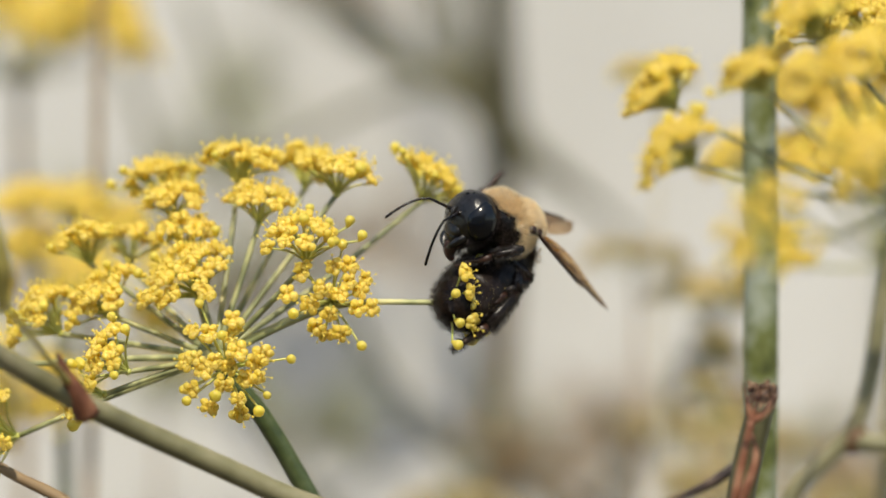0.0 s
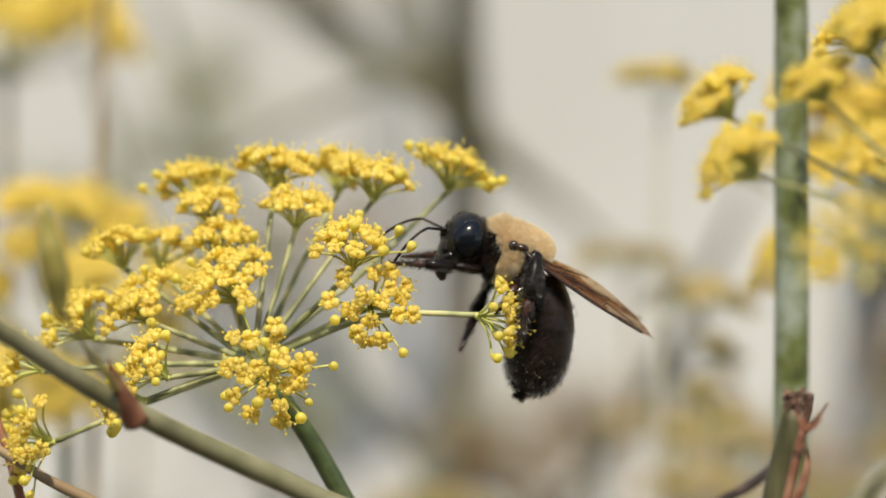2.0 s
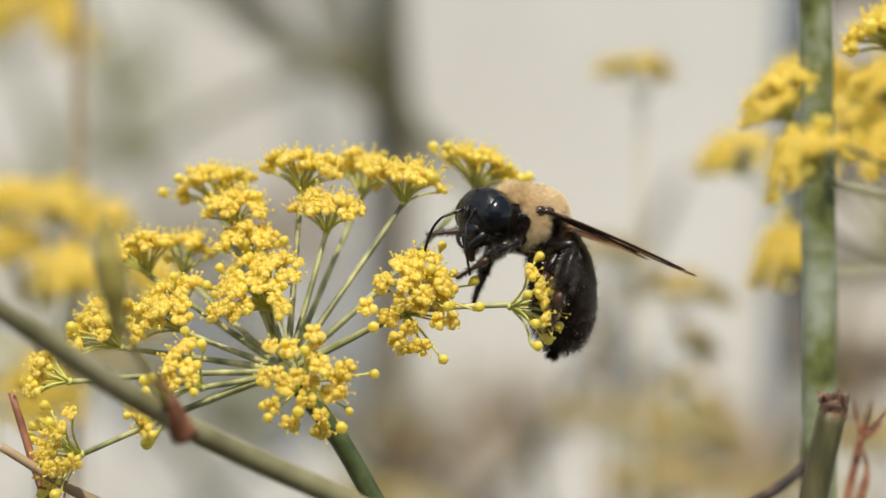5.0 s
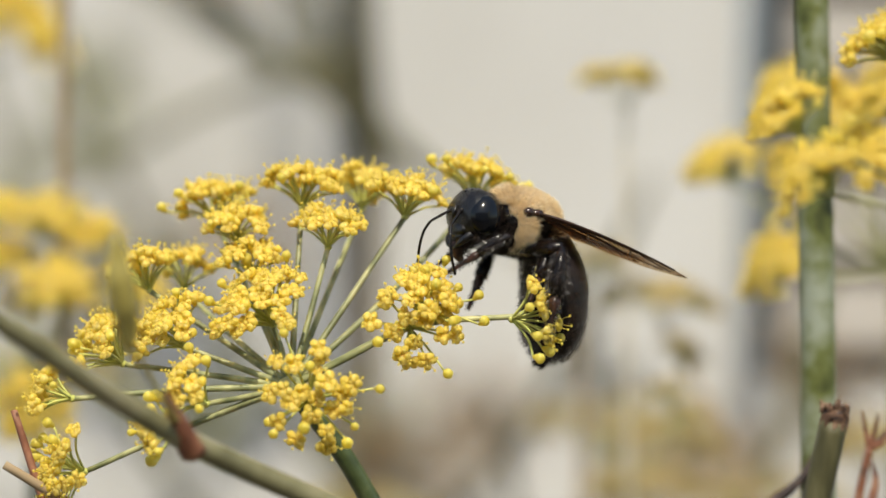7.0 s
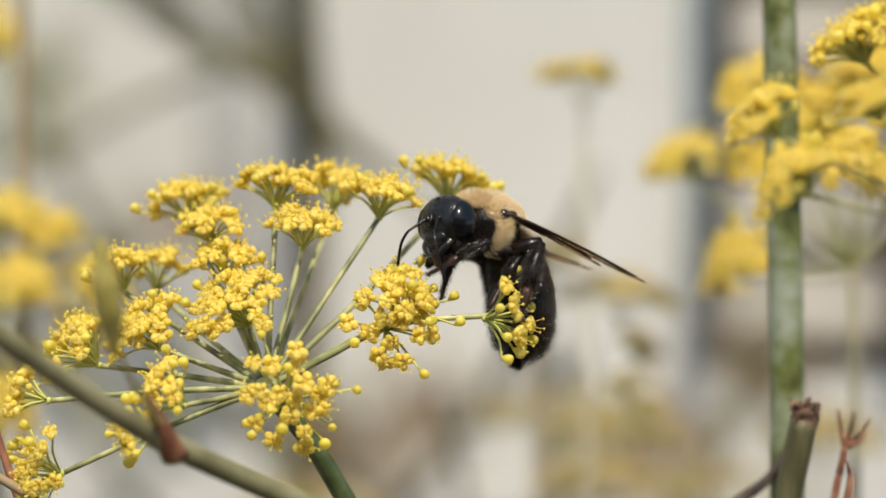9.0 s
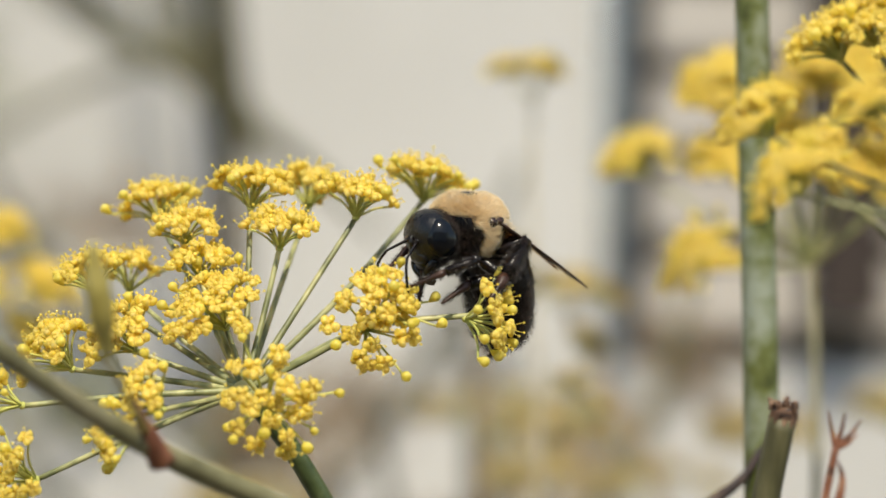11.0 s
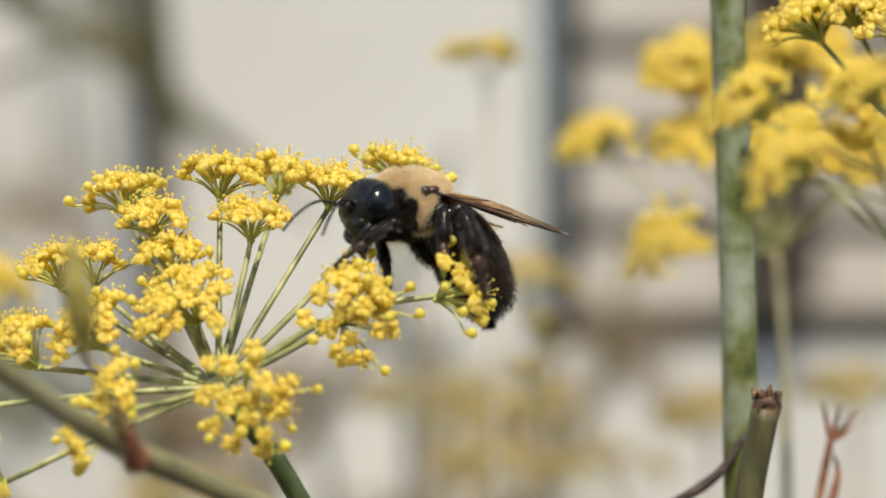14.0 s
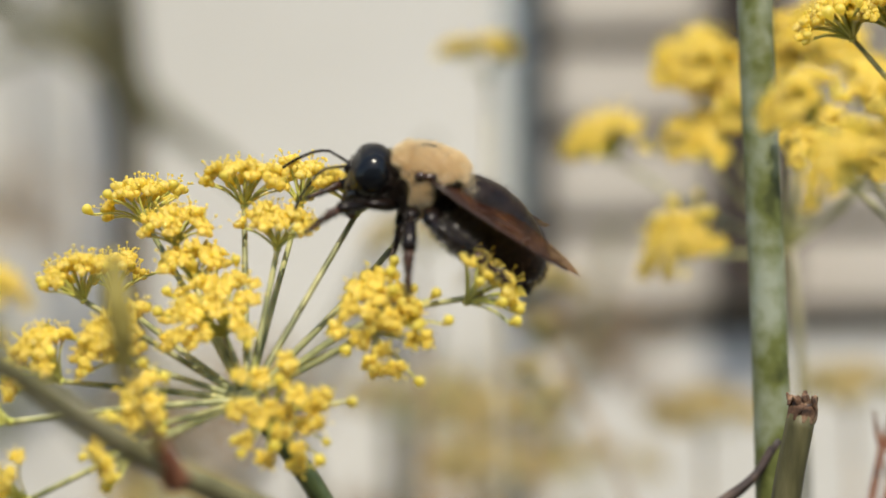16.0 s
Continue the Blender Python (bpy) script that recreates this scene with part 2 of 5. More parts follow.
def ball(bm, m, size, segs=10, rings=6):
    """An ellipsoid with half axes size, at the pose m."""
    full = m @ Matrix.Diagonal((*size, 1))
    rows = []
    for i in range(1, rings):
        v = math.pi * i / rings
        rows.append([bm.verts.new(full @ Vector((math.sin(v) * math.cos(2 * math.pi * j / segs), math.sin(v) * math.sin(2 * math.pi * j / segs), math.cos(v)))) for j in range(segs)])
    top, low = bm.verts.new(full @ Vector((0, 0, 1))), bm.verts.new(full @ Vector((0, 0, -1)))
    for j in range(segs):
        k = (j + 1) % segs
        bm.faces.new((top, rows[0][j], rows[0][k]))
        bm.faces.new((low, rows[-1][k], rows[-1][j]))
        for a, b in zip(rows, rows[1:]):
            bm.faces.new((a[j], b[j], b[k], a[k]))


def lathe(bm, profile, segs, squash=(1, 1), bend=0.0, along=None):
    """A body turned round z from (radius, z) rows; bend: curvature towards -x per metre."""
    rings = []
    for r, z in profile:
        ring = []
        for j in range(segs):
            a = 2 * math.pi * j / segs
            x, y = r * math.cos(a) * squash[0], r * math.sin(a) * squash[1]
            if bend:
                t = z * bend
                x, zz = (1 / bend) - (1 / bend - x) * math.cos(t), (1 / bend - x) * math.sin(t)
            else:
                zz = z
            ring.append(bm.verts.new((x, y, zz)))
        rings.append(ring)
    for a, b in zip(rings, rings[1:]):
        for j in range(segs):
            k = (j + 1) % segs
            bm.faces.new((a[j], a[k], b[k], b[j]))
    bm.faces.new(rings[0][::-1])
    bm.faces.new(rings[-1])
    return rings


def box(bm, size, centre):
    made = bmesh.ops.create_cube(bm, size=1.0, matrix=Matrix.Translation(centre) @ Matrix.Diagonal((*size, 1)))
    return made["verts"]


def blades(rows, width):
    """A mesh of thin tapered hairs: rows of root, tip and bend."""
    verts, faces = [], []
    for root, tip, lean in rows:
        d = (tip - root)
        s = d.cross(Vector((random.uniform(-1, 1), random.uniform(-1, 1), random.uniform(-1, 1))))
        if s.length < 1e-9:
            continue
        s = s.normalized() * width
        mid = root.lerp(tip, 0.55) + lean
        k = len(verts)
        verts += [root - s, root + s, mid - s * 0.7, mid + s * 0.7, tip]
        faces += [(k, k + 1, k + 3, k + 2), (k + 2, k + 3, k + 4)]
    me = bpy.data.meshes.new("hairs")
    me.from_pydata([v[:] for v in verts], [], faces)
    return me


# ---- ground, wall and boards ----
def ground():
    bm = bmesh.new()
    bmesh.ops.create_grid(bm, x_segments=60, y_segments=60, size=1.0)
    for v in bm.verts:
        v.co.x, v.co.y = v.co.x * abs(v.co.x) ** 1.5 * 300, v.co.y * abs(v.co.y) ** 1.5 * 300
        if v.co.length < 5:
            v.co.z = noise.noise(v.co * 3) * 0.012 - 0.01
    tagged(part("ground", bm, SOIL), "dry brown garden soil under the fennel", "ground", kind="structure")


def slab(name, lo, hi, mat, label, category, kind="structure", bevel=0.0):
    bm = bmesh.new()
    size, mid = [(b - a) for a, b in zip(lo, hi)], [(a + b) / 2 for a, b in zip(lo, hi)]
    box(bm, size, mid)
    if bevel:
        bmesh.ops.bevel(bm, geom=bm.edges[:], offset=bevel, segments=2, affect="EDGES")
    return tagged(part(name, bm, mat, smooth=False), label, category, kind=kind)


def back_wall():
    slab("wall_back", (-4.0, 0.84, -0.05), (0.1115, 0.98, 2.6), WALL, "off-white painted garden wall in full sun", "wall")
    slab("wall_low", (0.1235, 0.838, -0.05), (4.0, 0.98, TOP - 0.0205), WALL, "off-white painted low wall under the boards", "wall")
    post = thing("frame_post", at(116.8, 832, 0) - Vector((0, 0, TOP)), "blue-grey metal post at the end of a white wall", "post")
    bm = bmesh.new()
    tube(bm, [(0, 0, 0), (0, 0, 2.55)], (0.0052, 0.0052), 16)
    part("shaft", bm, POST, post)
    bm = bmesh.new()
    tube(bm, [(0, 0, 2.55), (0, 0, 2.565)], (0.0062, 0.0062), 16)
    part("cap", bm, POST, post)
    fence = thing("slatted_fence", Vector((0.1235, 0.85, TOP - 0.0180)), "weathered grey horizontal board fence with dark gaps", "fence")
    # added sheet whose dark colour stands for the shade between the boards
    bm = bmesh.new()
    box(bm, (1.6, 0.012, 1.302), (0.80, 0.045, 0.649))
    part("backing", bm, GAP, fence, "dark brown sheet added behind the boards as shade in the gaps", smooth=False)
    bm = bmesh.new()
    box(bm, (1.52, 0.026, 0.0335), (0.769, 0.0, 0.0))
    bmesh.ops.bevel(bm, geom=bm.edges[:], offset=0.0025, segments=2, affect="EDGES")
    me = bpy.data.meshes.new("board")
    bm.to_mesh(me)
    bm.free()
    for k in range(26):
        ob = part_of("board", me, BOARD, fence, smooth=False)
        ob.location = (0, random.uniform(-0.001, 0.001), 0.0278 + k * 0.0410)
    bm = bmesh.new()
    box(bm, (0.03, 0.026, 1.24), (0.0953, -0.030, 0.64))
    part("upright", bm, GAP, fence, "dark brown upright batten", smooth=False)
    # unseen wall, added to close the yard and dim sky reflections on the bee
    slab("wall_behind_camera", (-4.0, -4.2, -0.05), (4.0, -4.05, 2.7), WALL, "plain pale wall added out of view to cut sky light and reflections", "wall")


# ---- fennel ----
def floret_mesh(seed):
    """An open fennel floret: ovary, two-domed disc, five rolled petals, and stamens. z points outwards."""
    rnd = random.Random(seed)
    bm = bmesh.new()
    ball(bm, pose(0, 0, 0.42 * MM), (0.36 * MM, 0.36 * MM, 0.52 * MM), 7, 5)
    for s in (-1, 1):
        ball(bm, pose(s * 0.2 * MM, 0, 1.02 * MM), (0.30 * MM, 0.34 * MM, 0.26 * MM), 7, 4)
    turn = rnd.uniform(0, 6.28)
    for k in range(5):
        a = turn + k * 2 * math.pi / 5 + rnd.uniform(-0.2, 0.2)
        out, up, big = rnd.uniform(0.50, 0.78), rnd.uniform(0.70, 1.15), rnd.uniform(0.8, 1.2)
        m = Matrix.Rotation(a, 4, "Z")
        # each petal is a plump cup whose tip rolls inwards
        ball(bm, m @ pose(out * MM, 0, up * MM, rnd.uniform(-25, 25), rnd.uniform(-55, -5), 0), (0.56 * big * MM, 0.50 * big * MM, 0.36 * big * MM), 10, 7)
        ball(bm, m @ pose((out - 0.10) * MM, rnd.uniform(-0.1, 0.1) * MM, (up + 0.27) * MM, 0, rnd.uniform(-30, 30), 0), (0.27 * big * MM, 0.36 * big * MM, 0.22 * big * MM), 8, 5)
    for k in range(rnd.choice((2, 3, 4, 5))):
        a = turn + 0.63 + k * 2 * math.pi / 5
        d = Vector((math.cos(a), math.sin(a), 0))
        h, r = rnd.uniform(1.5, 2.3), rnd.uniform(0.7, 1.3)
        tip = d * (r * MM) + Vector((0, 0, h * MM))
        tube(bm, [d * 0.35 * MM + Vector((0, 0, 0.9 * MM)), d * (r * 0.8 * MM) + Vector((0, 0, (0.5 + h * 0.5) * MM)), tip], (0.045 * MM, 0.035 * MM), 4)
        ball(bm, Matrix.Translation(tip), (0.17 * MM, 0.17 * MM, 0.14 * MM), 6, 4)
    for v in bm.verts:
        if v.co.z < 1.45 * MM:
            v.co += noise.noise_vector(v.co * 1100 + Vector((seed, 0, 0))) * 0.10 * MM
    me = bpy.data.meshes.new("floret")
    bm.to_mesh(me)
    bm.free()
    return me


def bud_mesh(seed):
    """A closed bud: a five-lobed ball over a tapered ovary."""
    rnd = random.Random(seed)
    bm = bmesh.new()
    prof = [(0.12, 0.0), (0.24, 0.18), (0.36, 0.42), (0.46, 0.62), (0.62, 0.86), (0.68, 1.10), (0.64, 1.36), (0.48, 1.58), (0.25, 1.70), (0.06, 1.70)]
    s = rnd.uniform(0.9, 1.1)
    rings = lathe(bm, [(r * MM * s, z * MM * s) for r, z in prof], 15)
    for i, ring in enumerate(rings[4:], 4):
        for j, v in enumerate(ring):
            k = 1 - 0.07 * (j % 3 == 0) * (1 if i > 4 else 0.4)
            v.co.x, v.co.y = v.co.x * k, v.co.y * k
    me = bpy.data.meshes.new("bud")
    bm.to_mesh(me)
    bm.free()
    return me


FLORETS = [floret_mesh(s) for s in range(7)]
BUDS = [bud_mesh(s) for s in range(20, 23)]


def umbellet_plan(seed, radius, depth, count, buds, flat=0.5):
    """Places and axes of the florets of one small cluster whose stalks start at the origin; z points outwards."""
    rnd = random.Random(seed)
    rows = []
    count = round(count * 1.04)
    for k in range(count):
        f = math.sqrt((k + 0.5) / count)
        a = k * 2.39996 + rnd.uniform(-0.3, 0.3)
        r = radius * f * rnd.uniform(0.85, 1.12)
        h = depth * (1 - flat * f * f) * rnd.uniform(0.88, 1.1)
        p = Vector((r * math.cos(a), r * math.sin(a), h))
        axis = (p.normalized() * 0.8 + Vector((0, 0, 0.6)) + Vector((rnd.uniform(-1, 1), rnd.uniform(-1, 1), rnd.uniform(-1, 1))) * 0.25).normalized()
        bud = rnd.random() < buds * (0.06 + 1.9 * f ** 4)
        p *= rnd.uniform(1.0, 1.28) if bud else rnd.uniform(0.84, 1.06)
        rows.append((p * MM, axis, bud, rnd.randrange(100), rnd.uniform(0.68, 0.98) if bud else rnd.uniform(0.86, 1.16)))
    return rows


def stalks(rows, thick=0.13):
    bm = bmesh.new()
    for p, axis, *_ in rows:
        mid = p * 0.55 + Vector((0, 0, p.length * 0.10))
        tube(bm, curve_points([(0, 0, 0), mid, p + axis * 0.1 * MM], 3), (thick * 1.2 * MM, thick * MM), 5)
    ball(bm, Matrix.Identity(4), (0.5 * MM, 0.5 * MM, 0.35 * MM), 7, 5)
    return bm


def umbellet(parent, seed, radius, depth, count, buds, flat=0.5):
    """A cluster of florets, each of them a piece of its own."""
    rows = umbellet_plan(seed, radius, depth, count, buds, flat)
    ob = part("umbellet", stalks(rows), PEDICEL, parent)
    for p, axis, bud, pick, size in rows:
        f = part_of("bud" if bud else "floret", (BUDS if bud else FLORETS)[pick % (3 if bud else 7)], BUD if bud else PETAL, ob)
        f.matrix_basis = placed(p, axis) @ Matrix.Diagonal((size, size, size, 1))
    return ob


def joined_umbellet(seed, radius, depth, count, buds):
    """The same as one mesh with two materials, for clusters out of focus."""
    rows = umbellet_plan(seed, radius, depth, count, buds)
    bm = stalks(rows, 0.16)
    n = len(bm.faces)
    for p, axis, bud, pick, size in rows:
        t = bmesh.new()
        t.from_mesh((BUDS if bud else FLORETS)[pick % (3 if bud else 7)])
        t.transform(placed(p, axis) @ Matrix.Scale(size, 4))
        tmp = bpy.data.meshes.new("tmp")
        t.to_mesh(tmp)
        t.free()
        bm.from_mesh(tmp)
        bpy.data.meshes.remove(tmp)
    bm.faces.ensure_lookup_table()
    for i, f in enumerate(bm.faces):
        f.material_index, f.smooth = int(i >= n), True
    me = bpy.data.meshes.new("umbellet")
    bm.to_mesh(me)
    bm.free()
    me.materials.append(PEDICEL)
    me.materials.append(PETAL)
    return me


DRIED_UMBELLETS = []
SOFT_UMBELLETS = [joined_umbellet(40 + k, 4.3, 4.0, 26, 0.3) for k in range(4)]
SPARSE_UMBELLETS = [joined_umbellet(50, 5.2, 4.4, 12, 0.3)]
for source in SOFT_UMBELLETS[:2]:
    dried = source.copy()
    dried.materials[1] = HUSK
    DRIED_UMBELLETS.append(dried)
HUB = Vector((1.4, 0, -0.5))

# base, outward axis, radius, depth, florets, share of buds, flatness
TOP_CLUSTERS = (
    ((-10.0, 17, 18.6), (-0.25, 0.10, 1.0), 4.9, 3.6, 23, 0.35, 0.45),
    ((-6.4, 9, 16.0), (-0.15, -0.25, 1.0), 3.7, 3.4, 16, 0.2, 0.5),
    ((1.1, 10, 20.3), (0.05, 0.0, 1.0), 4.1, 4.0, 20, 0.25, 0.5),
    ((7.4, 20, 20.6), (0.10, 0.20, 1.0), 4.0, 4.2, 18, 0.4, 0.5),
    ((13.4, 9, 19.4), (0.12, 0.0, 1.0), 4.4, 4.0, 21, 0.3, 0.5),
    ((4.7, 6, 15.6), (0.05, -0.20, 1.0), 3.9, 3.4, 16, 0.15, 0.4),
)
MIDDLE_CLUSTERS = (
    ((-1.0, 2, 6.4), (-0.35, -0.62, 0.75), 5.9, 5.0, 30, 0.2, 0.35),
    ((-4.2, 6, 11.6), (-0.05, -0.25, 1.0), 3.2, 3.4, 12, 0.15, 0.4),
    ((-16.4, 8, 10.0), (-0.35, -0.10, 1.0), 3.9, 3.9, 18, 0.2, 0.5),
    ((-13.5, 15, 10.2), (0.10, 0.20, 1.0), 4.1, 4.0, 13, 0.5, 0.5),
    ((-11.2, 2, 3.6), (-0.55, -0.50, 0.75), 4.3, 4.6, 21, 0.2, 0.4),
    ((-18.6, 4, 1.4), (-0.75, -0.30, 0.75), 4.6, 4.6, 23, 0.2, 0.4),
)
LOW_CLUSTERS = (
    ((-23.5, -1, -2.6), (-0.9, -0.25, 0.30), 3.0, 3.6, 9, 0.5, 0.4),
    ((-7.2, -7, -2.5), (-0.55, -0.60, 0.45), 3.8, 4.4, 15, 0.5, 0.4),
    ((-9.6, -8, -5.2), (-0.8, -0.45, -0.05), 3.2, 4.2, 8, 0.9, 0.4),
    ((4.0, -5, -1.7), (0.15, -1.0, 0.02), 5.8, 5.4, 27, 0.38, 0.35),
    ((14.9, 0, 6.5), (0.2, -0.85, 0.10), 5.3, 4.8, 19, 0.42, 0.3),
    ((-21.6, -2, -10.8), (-0.8, -0.5, 0.0), 5.2, 4.0, 24, 0.5, 0.4),
)


def stem_part(name, pts, radii, mat, parent, steps=6, sides=12, ridge=0.0, label=""):
    bm = bmesh.new()
    line = curve_points([Vector(p) * MM for p in pts], steps)
    r = [x * MM for x in radii]
    if len(r) > 2:
        r = [float(np.interp(k / (len(line) - 1), np.linspace(0, 1, len(r)), r)) for k in range(len(line))]
    tube(bm, line, r, sides, ridge)
    return part(name, bm, mat, parent, label)


def main_flower():
    flower = thing("fennel_flower", at(0, 0, 0), "yellow fennel umbel in full bloom on a green stem", "flower")
    stem_part("stem", [HUB + Vector((-0.3, 0, 0.5)), (2.5, 0.4, -2.0), (6.5, 2, -6.9), (12.0, 5, -16.2), (24.5, 11, -40), (60, 28, -120), (66, 40, -400), (64, 40, -1004)],
              (1.0, 1.0, 1.08, 1.14, 1.35, 2.2, 3.0, 4.0), STEM, flower, 10, 28, 0.05, "dark green ribbed stem")
    bm = bmesh.new()
    ball(bm, Matrix.Translation(HUB * MM), (1.5 * MM, 1.5 * MM, 1.2 * MM), 14, 8)
    part("hub", bm, RAY, flower)
    for k, (base, axis, radius, depth, count, buds, flat) in enumerate(TOP_CLUSTERS + MIDDLE_CLUSTERS + LOW_CLUSTERS):
        base, axis = Vector(base), Vector(axis).normalized()
        start = HUB + (base - HUB).normalized() * 0.8
        mid = HUB.lerp(base, 0.55) + Vector((0, 0, 0.02 * (base - HUB).length)) - axis * 0.6
        stem_part("ray", [start, mid, base], (0.41, 0.34, 0.31), RAY, flower, 8, 10, 0.04)
        u = umbellet(flower, 100 + k, radius, depth, count, buds, flat)
        u.matrix_basis = placed(base * MM, axis)
    return flower


# the clusters that give way under the bee: times, base, outward axis
SWAY = {
    "upper": ((0, (12.2, -2, 11.0), (0.05, -0.55, 1.0)), (1.5, (12.2, -2, 11.0), (0.05, -0.55, 1.0)), (2.0, (12.9, -2, 11.0), (0.12, -0.55, 1.0)), (2.5, (14.8, -1.5, 9.4), (0.25, -0.6, 0.8)),
              (3.0, (15.6, -1, 8.4), (0.35, -0.65, 0.65)), (3.5, (15.8, -1, 8.2), (0.35, -0.65, 0.65)), (7.0, (16.2, -1, 8.0), (0.35, -0.65, 0.65)), (11.0, (16.2, -1, 8.0), (0.35, -0.65, 0.65)),
              (14.0, (16.0, -1, 7.8), (0.3, -0.65, 0.65)), (16.0, (15.4, -1, 7.6), (0.25, -0.65, 0.65))),
    "right": ((0, (28.0, -0.4, 6.9), (1.0, -0.22, -0.05)), (1.0, (28.0, -0.4, 6.2), (1.0, -0.22, -0.1)), (1.5, (27.7, -0.4, 5.8), (1.0, -0.22, 0.0)), (2.5, (27.3, -0.4, 6.6), (1.0, -0.22, 0.0)), (3.5, (27.0, -0.4, 7.3), (0.95, -0.22, 0.10)),
              (7.0, (26.4, -0.4, 7.8), (0.95, -0.22, 0.12)), (11.0, (26.1, -0.4, 8.0), (0.95, -0.4, 0.0)), (13.5, (25.8, -0.4, 8.2), (0.95, -0.4, 0.1)), (14.0, (25.2, -0.4, 9.2), (0.85, -0.4, 0.35)),
              (14.5, (24.6, -0.4, 10.4), (0.7, -0.3, 0.6)), (15.0, (25.0, -0.4, 9.6), (0.7, -0.22, 0.55)), (16.0, (24.8, -0.4, 9.8), (0.7, -0.22, 0.55))),
    "far": ((0, (22.4, 18, 19.4), (0.6, 0.1, 0.85)), (0.5, (22.4, 18, 20.4), (0.55, 0.1, 0.9)), (1.5, (21.4, 18, 21.2), (0.42, 0.1, 1.0)), (3.5, (21.3, 18, 21.4), (0.32, 0.1, 1.0)),
            (7.0, (21.3, 18, 21.8), (0.28, 0.1, 1.0)), (12.5, (21.3, 18, 21.8), (0.25, 0.1, 1.0)), (14.0, (21.6, 18, 21.4), (0.3, 0.1, 1.0)), (16.0, (22.0, 18, 20.8), (0.4, 0.1, 1.0))),
}
SWAY_SHAPE = {"upper": (4.5, 4.2, 19, 0.35, 0.4), "right": (4.9, 4.0, 17, 0.7, 0.45), "far": (5.8, 3.9, 26, 0.6, 0.5)}
BOW = {"upper": 0.3, "right": -2.4, "far": 0.6}


def swaying_clusters(flower):
    made = {}
    for k, key in enumerate(("upper", "right", "far")):
        reach = max((Vector(b) - HUB).length for _, b, _ in SWAY[key])
        bm = bmesh.new()
        tube(bm, curve_points([(0, 0, 0.6 * MM), (0.15 * MM, BOW[key] * MM, reach * 0.55 * MM), (0, 0, reach * MM)], 8), (0.41 * MM, 0.32 * MM), 10, 0.04)
        ray = part("ray", bm, RAY, flower)
        ray.location = HUB * MM
        made[key] = (ray, umbellet(flower, 200 + k, *SWAY_SHAPE[key]))
    return made


def soft_umbel(label, hub, bases, stem, mat=STEM, thick=1.2, scale=1.0, group="", seed=0, dried=False, nod=0.0):
    """A whole umbel away from the focus: rays and clusters round a hub, on a stem that goes down to the ground."""
    rnd = random.Random(seed)
    hub = Vector(hub)
    f = thing("fennel_umbel", at(*hub), label, "flower", group)
    stem_part("stem", [(0, 0, 0), *[Vector(p) - hub for p in stem]], (thick, thick * 1.3, thick * 2.2), mat, f, 8, 10)
    for k, (x, y, z, *size) in enumerate(bases):
        d = Vector((x, y, z)) - hub
        axis = (d.normalized() + Vector((0, -nod, 0.7))).normalized()
        stem_part("ray", [(0, 0, 0), d * 0.5 + Vector((0, 0, -0.03 * d.length)), d], (0.34 * scale, 0.26 * scale), RAY, f, 5, 6)
        u = new("umbellet", rnd.choice(DRIED_UMBELLETS if dried else SPARSE_UMBELLETS if len(size) > 1 else SOFT_UMBELLETS))
        u.parent = f
        u.matrix_basis = placed(d * MM, axis) @ Matrix.Rotation(rnd.uniform(0, 6), 4, "Z") @ Matrix.Scale((size[0] if size else scale) * rnd.uniform(0.9, 1.15), 4)
    return f


def ring_of(hub, reach, count, rise=0.6, seed=0):
    """Cluster places on a dome over a hub."""
    rnd = random.Random(seed)
    out = []
    for k in range(count):
        f, a = math.sqrt((k + 0.5) / count), k * 2.4 + rnd.uniform(-0.2, 0.2)
        out.append((hub[0] + reach * f * math.cos(a), hub[1] + reach * f * math.sin(a), hub[2] + reach * rise * (1.25 - 0.6 * f * f) * rnd.uniform(0.9, 1.1)))
    return out


def feathers(parent, origin, count, reach, droop, seed, mat=LEAF, width=0.0005):
    """Thread-like leaves as one mesh."""
    rnd = random.Random(seed)
    rows = []
    for _ in range(count):
        a, e = rnd.uniform(0, 6.28), rnd.uniform(-0.5, 1.2)
        d = Vector((math.cos(a) * math.cos(e), math.sin(a) * math.cos(e) * 0.6, math.sin(e))) * rnd.uniform(0.4, 1) * reach * MM
        root = Vector(origin) * MM
        for s in range(6):
            p = root + d * (0.25 + s * 0.13)
            q = p + (d.normalized() + Vector((rnd.uniform(-1, 1), rnd.uniform(-1, 1), rnd.uniform(-1, 1)))).normalized() * reach * 0.28 * MM
            rows.append((p, q, Vector((0, 0, -droop * MM))))
        rows.append((root, root + d, Vector((0, 0, -droop * MM))))
    ob = part_of("foliage", blades(rows, width), mat, parent)
    return tagged(ob, kind="stuff")


